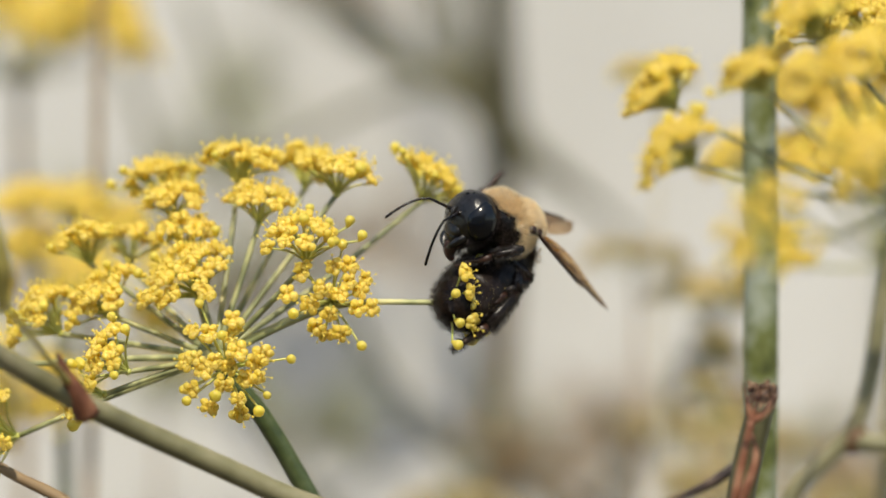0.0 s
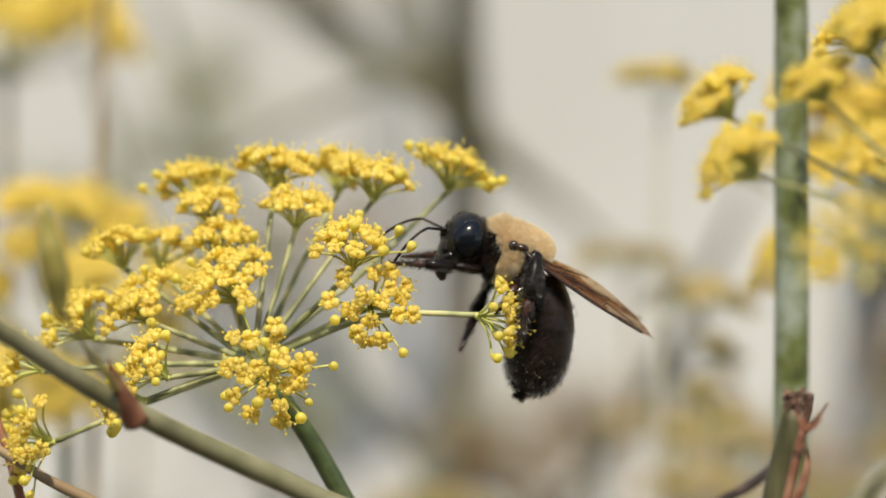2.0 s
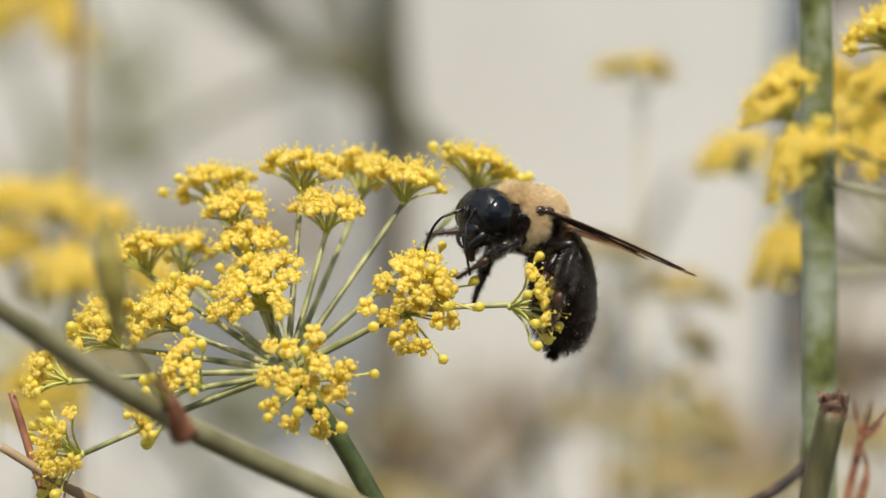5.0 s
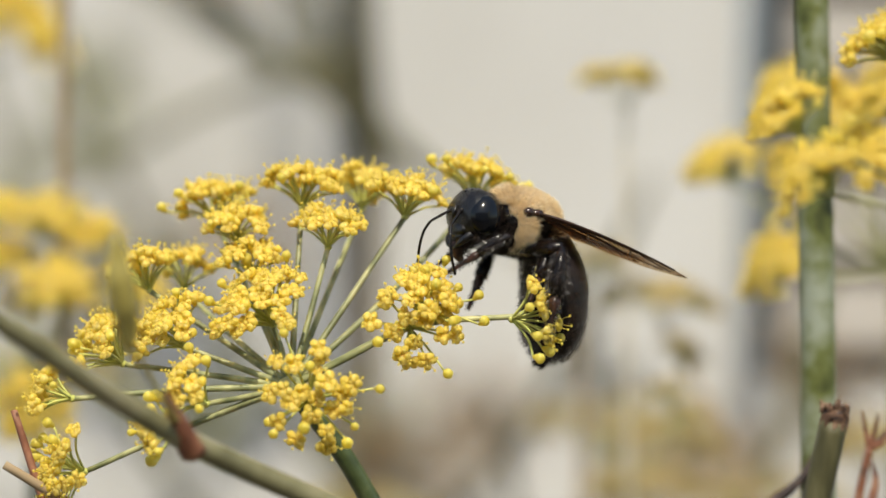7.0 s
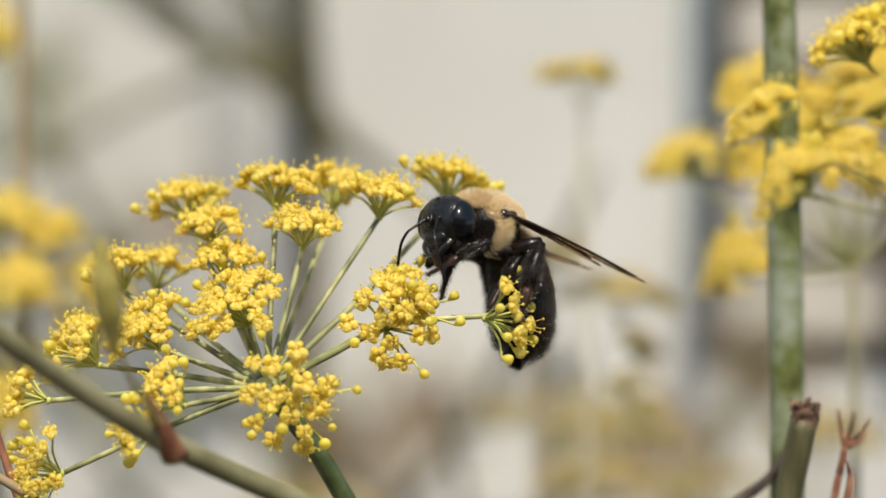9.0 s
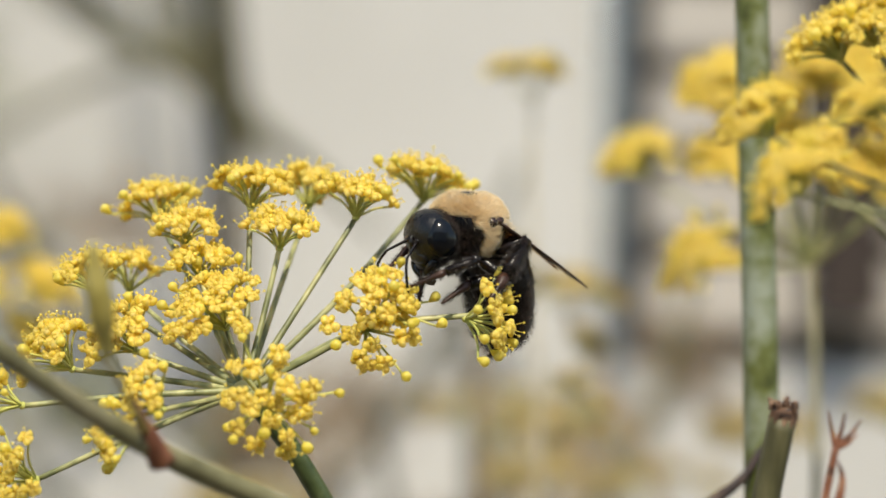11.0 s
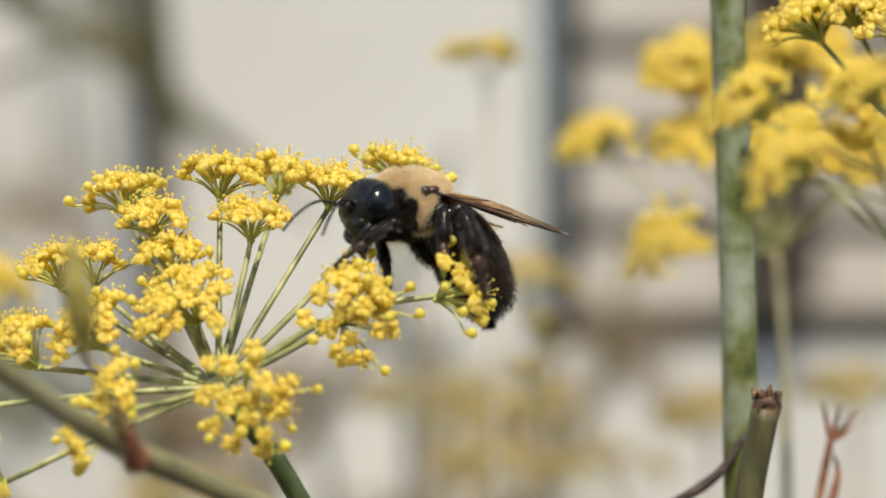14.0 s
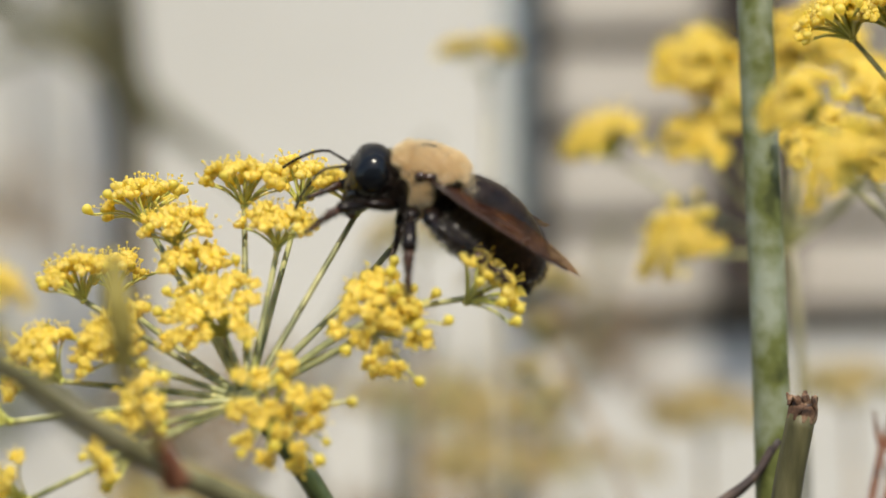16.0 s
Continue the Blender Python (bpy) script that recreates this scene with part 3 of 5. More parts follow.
def right_plants():
    tall = thing("fennel_plant", at(65.1, 33, -1004), "thick green fennel stem with a pale waxy bloom", "plant")
    stem_part("stalk", [(-1.0, 0, 0), (0.5, 0, 700), (0.0, 0, 988), (-2.2, 0, 1051), (-5.0, 0, 1130), (-9, 2, 1300)], (3.6, 2.4, 2.25, 2.15, 1.9, 1.2), BLOOM, tall, 14, 24, 0.012)
    stem_part("side_twig", [(0.2, -1.6, 996.5), (-3.5, -2, 991.5), (-9.8, -1, 987.5), (-18, 3, 984), (-27, 8, 978)], (0.8, 0.5, 0.72, 0.45, 0.62, 0.42, 0.4), DARK_TWIG, tall, 6, 10, 0.05, "dark withered side twig")
    bm = bmesh.new()
    ball(bm, pose(0, -0.9 * MM, 996 * MM, 0, 25, 0), (1.3 * MM, 1.1 * MM, 2.0 * MM), 10, 6)
    part("node", bm, SHEATH, tall)

    stub = thing("cut_stub", at(62, 18, -1004), "cut-off olive fennel stalk with a brown frayed end", "stalk")
    stem_part("stalk", [(-6, 4, 0), (-4, 3, 700), (0.6, -0.5, 985), (3.0, -1, 1000.4)], (3.0, 2.4, 1.7, 1.65), STUB, stub, 10, 20, 0.03)
    stem_part("frayed_sleeve", [(2.9, -0.95, 999.7), (3.05, -1.0, 1000.3), (3.2, -1.05, 1001.2), (3.25, -1.05, 1001.8)], (1.62, 1.70, 1.66, 1.35), PITH, stub, 6, 18, 0.05, "withered brown sleeve")
    rnd = random.Random(5)
    top = Vector((3.2, -1.05, 1001.8)) * MM
    bm = bmesh.new()
    for k in range(20):
        a = k * 2 * math.pi / 20
        d = Vector((math.cos(a), math.sin(a), 0))
        q = d * rnd.uniform(1.0, 1.65) * MM
        ball(bm, Matrix.Translation(top + q + Vector((0, 0, rnd.uniform(-0.9, 0.5) * MM))) @ pose(0, 0, 0, rnd.uniform(-40, 40), rnd.uniform(-40, 40), rnd.uniform(0, 90)), (rnd.uniform(0.25, 0.5) * MM, rnd.uniform(0.2, 0.4) * MM, rnd.uniform(0.4, 1.0) * MM), 6, 5)
    part("frayed_rim", bm, PITH, stub, "torn dark brown rim")
    bm = bmesh.new()
    ball(bm, Matrix.Translation(top - Vector((0, 0, 0.3 * MM))), (1.5 * MM, 1.5 * MM, 0.7 * MM), 12, 6)
    for v in bm.verts:
        v.co += Vector((noise.noise(v.co * 1500), noise.noise(v.co * 1500 + Vector((5, 0, 0))), noise.noise(v.co * 1200))) * 0.5 * MM
    part("pith", bm, DARK_TWIG, stub, "dry hollow brown pith")

    twig = thing("dry_twig", at(59.6, -22, -1004), "dried reddish-brown forked twig", "twig")
    stem_part("stalk", [(-8, 3, 0), (-3, 2, 700), (2.6, 0, 985), (3.6, -0.6, 993), (4.8, -1, 999.6)], (1.6, 1.2, 0.5, 0.48, 0.42), DRY, twig, 8, 8, 0.06)
    for tip in ((3.9, -1.2, 1003.4), (5.6, -1.6, 1003.2), (7.4, -1, 1002.5), (6.8, -2, 1001.0), (4.4, 0.5, 1002.0)):
        stem_part("prong", [(4.8, -1, 999.4), Vector((4.8, -1, 999.4)).lerp(Vector(tip), 0.6) + Vector((0, 0, -0.3)), tip], (0.36, 0.25, 0.1), DRY, twig, 4, 6)
    stem_part("withered_leaf", [(3.0, -0.4, 988), (4.4, -1.2, 992), (5.4, -1.6, 996), (4.9, -1.8, 998.2)], (0.25, 0.6, 0.4, 0.1), DRY, twig, 5, 6)

    near = soft_umbel("blurred yellow fennel umbel beside a thick stem", (78.4, -46, 17.4),
                      [(55.6, -32, 27.4), (58.0, -39, 21.2), (64.8, -41, 28.6, 0.8), (66.0, -78, 12.6, 0.8, True), (69.2, -44, 33.8, 0.8), (74.0, -50, 29.0, 0.8), (74.5, -60, 20.0, 0.8), (80, -38, 36), (86, -46, 30), (88, -58, 20)],
                      [(77.1, -47, 11.6), (74.6, -48, -3.2), (68.6, -48, -10.8), (52, -40, -60), (40, -30, -500), (40, -30, -1004)], FRONT_STEM, 0.75, 1.0, "fennel umbels", 3, False, 0.85)
    stem_part("side_branch", [(-4.1, -2, -22.4), (-0.6, -2.5, -22.6), (8, -3, -19), (22, -4, -8)], (1.2, 0.8, 0.7, 0.5), FRONT_STEM, near, 6, 8)
    bm = bmesh.new()
    ball(bm, pose(-4.1 * MM, -2 * MM, -22.3 * MM, 0, 20, 0), (1.3 * MM, 1.2 * MM, 1.6 * MM), 10, 6)
    part("node", bm, SHEATH, near)

    soft_umbel("blurred yellow fennel umbel before a grey fence", (84, 112, 16), [(60.5, 138, 31.0), (70.4, 108, 30.0), (69.1, 108, 41.0), (75.6, 108, 38.0), (67.7, 108, 15.5), (83.5, 108, 43), (87, 104, 45), (80, 116, 34), (95, 112, 40), (100, 104, 32), (93, 98, 28)],
               [(83, 100, 0), (83, 96, -40), (84, 95, -400), (84, 95, -1004)], FRONT_STEM, 0.6, 1.3, "fennel umbels", 5, False, 1.1)
    soft_umbel("blurred yellow fennel umbel before a grey fence", (94, 62, 14), [(76, 56, 28.5), (85.4, 60, 34), (83, 62, 26.5), (91, 58, 29), (97, 60, 30), (102, 60, 22)],
               [(93, 63, -5), (95, 66, -60), (96, 70, -500), (96, 70, -1004)], FRONT_STEM, 0.6, 1.2, "fennel umbels", 6, False, 1.1)
    soft_umbel("yellow fennel umbel with olive buds beside the thick stem", (86, 24, 27), [(72.4, 22, 40.2), (76.6, 20, 41.2), (79.8, 24, 44.5), (81.6, 18, 39.4), (90, 24, 43), (94, 20, 39)],
               [(86.5, 25, 15), (87, 26, -40), (88, 30, -400), (88, 30, -1004)], STEM, 0.7, 1.15, "fennel umbels", 12)


def front_branch():
    b = thing("fennel_branch", at(0, 0, -1004), "blurred green fennel branch with a brown sheath", "branch")
    stem_part("stalk", [(-34, -64, 1021), (-19.2, -47, 1008.8), (-6.0, -31.5, 998.9), (12.4, -20, 989.8), (40, -8, 976), (60, 20, 900), (62, 30, 400), (62, 30, 0)],
              (1.0, 1.05, 1.2, 1.25, 1.5, 2.0, 2.6, 3.2), FRONT_STEM, b, 8, 14)
    stem_part("sheath", [(-5.0, -31.0, 997.4), (-6.2, -32.8, 1000.2), (-7.0, -33.9, 1002.2), (-7.5, -34.5, 1003.9)], (1.4, 1.05, 0.6, 0.15), SHEATH, b, 6, 10, 0.06, "withered brown sheath at the node")
    stem_part("side_shoot", [(-6.4, -33, 1000.5), (-7.6, -41, 1004.4), (-8.8, -50, 1009.0)], (0.45, 0.28, 0.3), LEAF_BUD, b, 5, 8)
    stem_part("leaf_bud", [(-8.7, -49.8, 1008.2), (-9.0, -51, 1012), (-9.4, -52, 1015), (-9.8, -53, 1019)], (0.5, 1.35, 1.3, 0.5), LEAF_BUD, b, 6, 10, 0.05, "closed olive leaf bud")
    t = thing("dry_stalk", at(0, 0, -1004), "pale dried stalk crossing under the flower", "twig")
    stem_part("stalk", [(-30, -6, 994), (-22, -5, 989.4), (-12, -4, 984), (10, 4, 950), (30, 10, 500), (30, 10, 0)], (0.5, 0.6, 0.8, 1.2, 2, 2.4), STRAW, t, 6, 10)
    r = thing("red_twig", at(0, 0, -1004), "thin dried red-brown twig", "twig")
    stem_part("stalk", [(-30, -2, 1000), (-27.5, -2, 993), (-25.5, -2, 987.5), (-20, 0, 960), (-10, 8, 500), (-10, 8, 0)], (0.4, 0.5, 0.6, 1.0, 1.6, 2), DRY, r, 6, 8)


def far_plants():
    soft_umbel("far flat yellow fennel umbel on a pale stem", (43.3, 177, 46), ring_of((43.3, 177, 50), 5.8, 5, 0.12, 2), [(43.5, 177, 30), (46, 178, -40), (50, 180, -500), (50, 180, -1004)], PALE, 0.45, 0.66, "fennel umbels", 7)
    soft_umbel("blurred yellow fennel umbel behind the flower", (-58, 140, -6), [(-64, 140, 12), (-49, 140, 17), (-71, 146, 3), (-56, 136, 19), (-77, 138, 12), (-42, 144, 8), (-68, 134, -6), (-60, 150, 4), (-84, 140, 8), (-52, 132, 8), (-74, 150, -10), (-80, 136, -2), (-66, 142, 20), (-46, 150, 0), (-77, 140, -13), (-66, 144, -14), (-57, 138, -10), (-86, 142, -8)],
               [(-57, 140, -20), (-54, 142, -80), (-50, 145, -500), (-50, 145, -1004)], STEM, 1.0, 1.3, "fennel umbels", 8, False, 0.9)
    soft_umbel("far blurred yellow fennel umbel", (-118, 300, 58), ring_of((-118, 300, 46), 26, 15, 1.1, 3), [(-116, 300, 20), (-112, 302, -80), (-108, 305, -500), (-108, 305, -1004)], STRAW, 1.2, 1.75, "fennel umbels", 9, False, 0.9)
    for k, (x, y, z, reach) in enumerate(((92, 420, -50, 20), (-22, 430, -60, 20), (-70, 470, -80, 26), (-110, 420, -20, 18), (104, 300, -26, 11), (138, 300, -20, 12), (57, 330, -28, 13), (53, 300, -38, 12), (44, 400, -31, 22))):
        soft_umbel("far faded and half-dried fennel umbel", (x, y, z), ring_of((x, y, z), reach, 9, 0.4, 4 + k), [(x + 1, y, z - 30), (x + 5, y + 2, z - 160), (x + 8, y + 5, -1004)], STRAW, 0.6, 1.0, "dried fennel umbels", 10 + k, True)
    soft_umbel("small faded fennel umbel on a slanting stem", (51.5, 200, 7.2), ring_of((51.5, 200, 7.2), 8, 6, 0.4, 31), [(57.8, 200, -2.9), (70.6, 200, -27.3), (82.6, 205, -80), (90.6, 210, -1004)], STRAW, 0.45, 0.8, "dried fennel umbels", 41, True)
    soft_umbel("small faded fennel umbel", (35.7, 250, 15.6), ring_of((35.7, 250, 15.6), 8, 6, 0.4, 32), [(36.7, 250, -4.4), (41.7, 255, -300), (43.7, 260, -1004)], STRAW, 0.5, 0.8, "dried fennel umbels", 42, True)
    soft_umbel("blurred half-faded fennel shoot with stacked clusters", (54, 200, -16), [(53, 200, -8), (56.5, 202, -2), (54.5, 198, 1), (57, 200, -12)], [(55, 200, -40), (60, 205, -300), (62, 210, -1004)], STRAW, 0.4, 0.75, "dried fennel umbels", 43, True)
    snag = thing("dark_dead_stems", at(44, 560, -1004), "tangle of dark dead fennel stems by the wall", "plant")
    for pts in (((0, 0, 0), (4, 0, 700), (2, 0, 960), (-2, 0, 1012)), ((4, 2, 0), (12, 2, 700), (10, 2, 950), (16, 0, 1000)), ((2, -2, 0), (-12, 0, 700), (-24, 0, 940), (-36, 0, 985))):
        stem_part("stalk", pts, (3, 2.6, 2.4, 1.4), TRUNK, snag, 6, 8)
    feathers(snag, (0, 0, 992), 14, 22, 3, 600, TRUNK, 0.0006)
    s = thing("fennel_plant", at(-52, 142, -1004), "thin brownish fennel stem out of focus", "plant")
    stem_part("stalk", [(0, 0, 0), (1, 0, 600), (-1, 0, 1000), (-3, 2, 1060), (-4, 3, 1120)], (2.0, 1.4, 0.95, 0.85, 0.7), STRAW, s, 6, 8)
    old = thing("old_fennel_plant", at(-49, 740, -1042), "tall dark old fennel stem with slanting branches", "plant")
    stem_part("stalk", [(4, 0, 30), (4, 0, 800), (2, 0, 940), (1, 0, 1060), (-1, 0, 1086), (-5, 0, 1125), (-10, 2, 1220), (-16, 4, 1500)], (7, 6.5, 6.0, 6.0, 8.0, 7.2, 6.4, 4.5), OLD, old, 8, 12)
    for k, (dx, dz, r) in enumerate(((-3, 0, 2.6), (-9, 14, 1.9), (5, -12, 1.9), (-16, 24, 1.4), (10, -20, 1.2))):
        stem_part("branch", [(-2, -2 + k, 1084), (-36 + dx * 0.7, -6 + k, 1110 + dz * 0.5), (-68 + dx, -14, 1134 + dz), (-110 + dx * 1.3, -20, 1166 + dz * 1.3)], (r, r, r * 0.9, r * 0.7), OLIVE, old, 6, 8)
    for k, (dx, r) in enumerate(((-13, 2.6), (-20, 2.0), (-27, 1.6))):
        stem_part("branch", [(-2, 2 + k, 1076), (-6 + dx * 0.5, 4 + k, 1100), (-8 + dx, 6, 1130), (-14 + dx * 1.3, 8, 1220), (-20 + dx * 1.6, 8, 1400)], (r * 1.3, r * 1.2, r, r * 0.8, r * 0.6), OLIVE, old, 6, 8)
    for pts, r in ((((-1, 2, 1086), (15, 4, 1072), (37, 8, 1056), (62, 14, 1034)), (7.0, 5.0, 2.6, 1.2)),
                   (((3, 0, 960), (30, -10, 930), (60, -30, 905)), (4, 3, 2)), (((3, 0, 930), (-40, -20, 985), (-90, -40, 1060), (-120, -50, 1130)), (3, 2.4, 2.0, 1.5)),
                   (((3, 0, 900), (60, -60, 960), (92, -90, 1020), (110, -100, 1060)), (4.5, 3.6, 3.0, 1.6)), (((3, 0, 850), (100, -90, 900), (150, -120, 960), (170, -130, 1030)), (4.5, 3.8, 3.2, 1.8)),
                   (((3, 0, 880), (-60, -20, 930), (-110, -30, 1010), (-150, -30, 1110)), (4, 3, 2.6, 2)), (((-6, 0, 1110), (-60, -10, 1090), (-120, -20, 1050)), (3, 2.5, 2))):
        stem_part("branch", pts, r, OLIVE, old, 6, 8)
    old.scale = (1.038, 1.038, 1.038)
    rnd = random.Random(77)
    for k in range(26):
        low = k % 3 < 2
        o = (rnd.uniform(-150, 170), rnd.uniform(-130, 30), rnd.uniform(880, 985)) if low else (rnd.uniform(-160, -40), rnd.uniform(-90, 30), rnd.uniform(1000, 1170))
        feathers(old, o, 21 if low else 20, 44, 4, 300 + k, STRAW if k % 2 else LEAF, 0.0009 if low else 0.0008)


# ---- the bee ----
def on_ellipsoid(rnd, size):
    v = Vector((rnd.gauss(0, 1), rnd.gauss(0, 1), rnd.gauss(0, 1))).normalized()
    p = Vector((v.x * size[0], v.y * size[1], v.z * size[2]))
    return p, Vector((v.x / size[0], v.y / size[1], v.z / size[2])).normalized()


def fur(parent, name, mat, size, count, length, comb, keep, seed, width=0.022, centre=(0, 0, 0)):
    """Hairs over an ellipsoid (mm), combed towards comb, where keep(x, y, z) allows."""
    rnd = random.Random(seed)
    rows, comb, centre = [], Vector(comb), Vector(centre)
    while len(rows) < count:
        p, nrm = on_ellipsoid(rnd, size)
        if not keep(p.x, p.y, p.z):
            continue
        d = (nrm + comb + Vector((rnd.gauss(0, 1), rnd.gauss(0, 1), rnd.gauss(0, 1))) * 0.28).normalized()
        le = length * rnd.uniform(0.6, 1.15)
        root = (centre + p * 0.97) * MM
        rows.append((root, root + d * le * MM, nrm * 0.12 * le * MM))
    ob = part_of(name, blades(rows, width * MM), mat, parent, smooth=False)
    return tagged(ob, kind="stuff")


def limb(name, length, radii, mat, parent, hair=0, hair_length=0.5, seed=0, flat=1.0):
    """A leg piece along z from its joint, with bristles."""
    bm = bmesh.new()
    n = len(radii)
    line = [Vector((0, 0, length * k / (n - 1) * MM)) for k in range(n)]
    tube(bm, line, [r * MM for r in radii], 10, 0, flat)
    ob = part(name, bm, mat, parent)
    if hair:
        rnd = random.Random(seed)
        rows = []
        for _ in range(hair):
            t, a = rnd.uniform(0.08, 1.0), rnd.uniform(0, 6.28)
            r = float(np.interp(t, np.linspace(0, 1, n), radii))
            nrm = Vector((math.cos(a), math.sin(a) * flat, 0))
            root = (nrm * r * 0.95 + Vector((0, 0, t * length))) * MM
            tip = root + (nrm * 0.8 + Vector((rnd.gauss(0, 0.2), rnd.gauss(0, 0.2), 0.7))).normalized() * hair_length * rnd.uniform(0.6, 1.2) * MM
            rows.append((root, tip, nrm * 0.05 * MM))
        tagged(part_of("bristles", blades(rows, 0.021 * MM), BRISTLE, ob, smooth=False), kind="stuff")
    return ob


def wing(name, length, width, veins, parent):
    """A wing along x from its hinge, leading edge at +y, thin but solid, with raised veins."""
    bm = bmesh.new()
    n = 22
    lead, trail = [], []
    for k in range(n + 1):
        t = k / n
        x = length * t
        up = width * 0.30 * math.sin(math.pi * min(1, t * 1.04)) ** 0.6 * (1 - 0.35 * t) + 0.10
        low = -width * 0.74 * math.sin(math.pi * (0.12 + 0.865 * t)) ** 0.78 * (0.43 + 0.62 * t)
        if t > 0.93:
            f = math.sqrt(max(0.0, 1 - ((t - 0.93) / 0.07) ** 2))
            up, low = up * f, low * f
        ripple = 0.10 * math.sin(t * 9)
        lead.append(Vector((x, up, 0.35 * t * t)))
        trail.append(Vector((x - 0.6 * t, low, ripple + 0.2 * t * t)))
    cols = []
    for a, b in zip(lead, trail):
        cols.append([bm.verts.new((a.lerp(b, s) + Vector((0, 0, 0.18 * math.sin(s * math.pi)))) * MM) for s in (0, 0.25, 0.5, 0.75, 1.0)])
    for a, b in zip(cols, cols[1:]):
        for j in range(4):
            bm.faces.new((a[j], b[j], b[j + 1], a[j + 1]))
    bmesh.ops.solidify(bm, geom=bm.faces[:], thickness=0.015 * MM)
    ob = part(name, bm, MEMBRANE, parent, "smoky brown see-through wing")
    def on(t, s):
        f = min(n - 1e-6, t * n)
        i = int(f)
        a, b = lead[i].lerp(lead[i + 1], f - i), trail[i].lerp(trail[i + 1], f - i)
        return (a.lerp(b, s) + Vector((0, 0, 0.18 * math.sin(s * math.pi) + 0.01))) * MM
    for (a, b, r) in veins:
        vb = bmesh.new()
        k = 8
        tube(vb, [on(a[0] + (b[0] - a[0]) * i / k, a[1] + (b[1] - a[1]) * i / k) for i in range(k + 1)], (r * 1.6 * MM, r * 1.1 * MM), 5)
        part("vein", vb, VEIN, ob)
    return ob


FORE_VEINS = (((0.0, 0.05), (0.90, 0.03), 0.115), ((0.0, 0.15), (0.66, 0.10), 0.08), ((0.0, 0.3), (0.62, 0.62), 0.08), ((0.35, 0.10), (0.45, 0.50), 0.06), ((0.60, 0.10), (0.66, 0.60), 0.06),
              ((0.45, 0.50), (0.86, 0.42), 0.06), ((0.0, 0.4), (0.50, 0.95), 0.07), ((0.66, 0.1), (0.90, 0.30), 0.06), ((0.30, 0.45), (0.42, 0.75), 0.05))
HIND_VEINS = (((0.0, 0.1), (0.85, 0.08), 0.11), ((0.0, 0.3), (0.62, 0.55), 0.07), ((0.0, 0.5), (0.45, 0.9), 0.06), ((0.45, 0.1), (0.5, 0.45), 0.05))


HEAD = Vector((2.6, 0, -0.6))  # the middle of the head, from the neck
SOCKET = Vector((5.0, 0.92, -0.36))  # where the left antenna stands on the face


def shaped_ball(m, size, change, segs=40, rings=26):
    """An ellipsoid (mm) whose points change(x, y, z) shifts, on a unit ball, before it is sized and placed."""
    bm = bmesh.new()
    ball(bm, Matrix.Identity(4), (1, 1, 1), segs, rings)
    for v in bm.verts:
        x, y, z = change(*v.co)
        v.co = m @ (Vector((x * size[0], y * size[1], z * size[2])) * MM)
    return bm


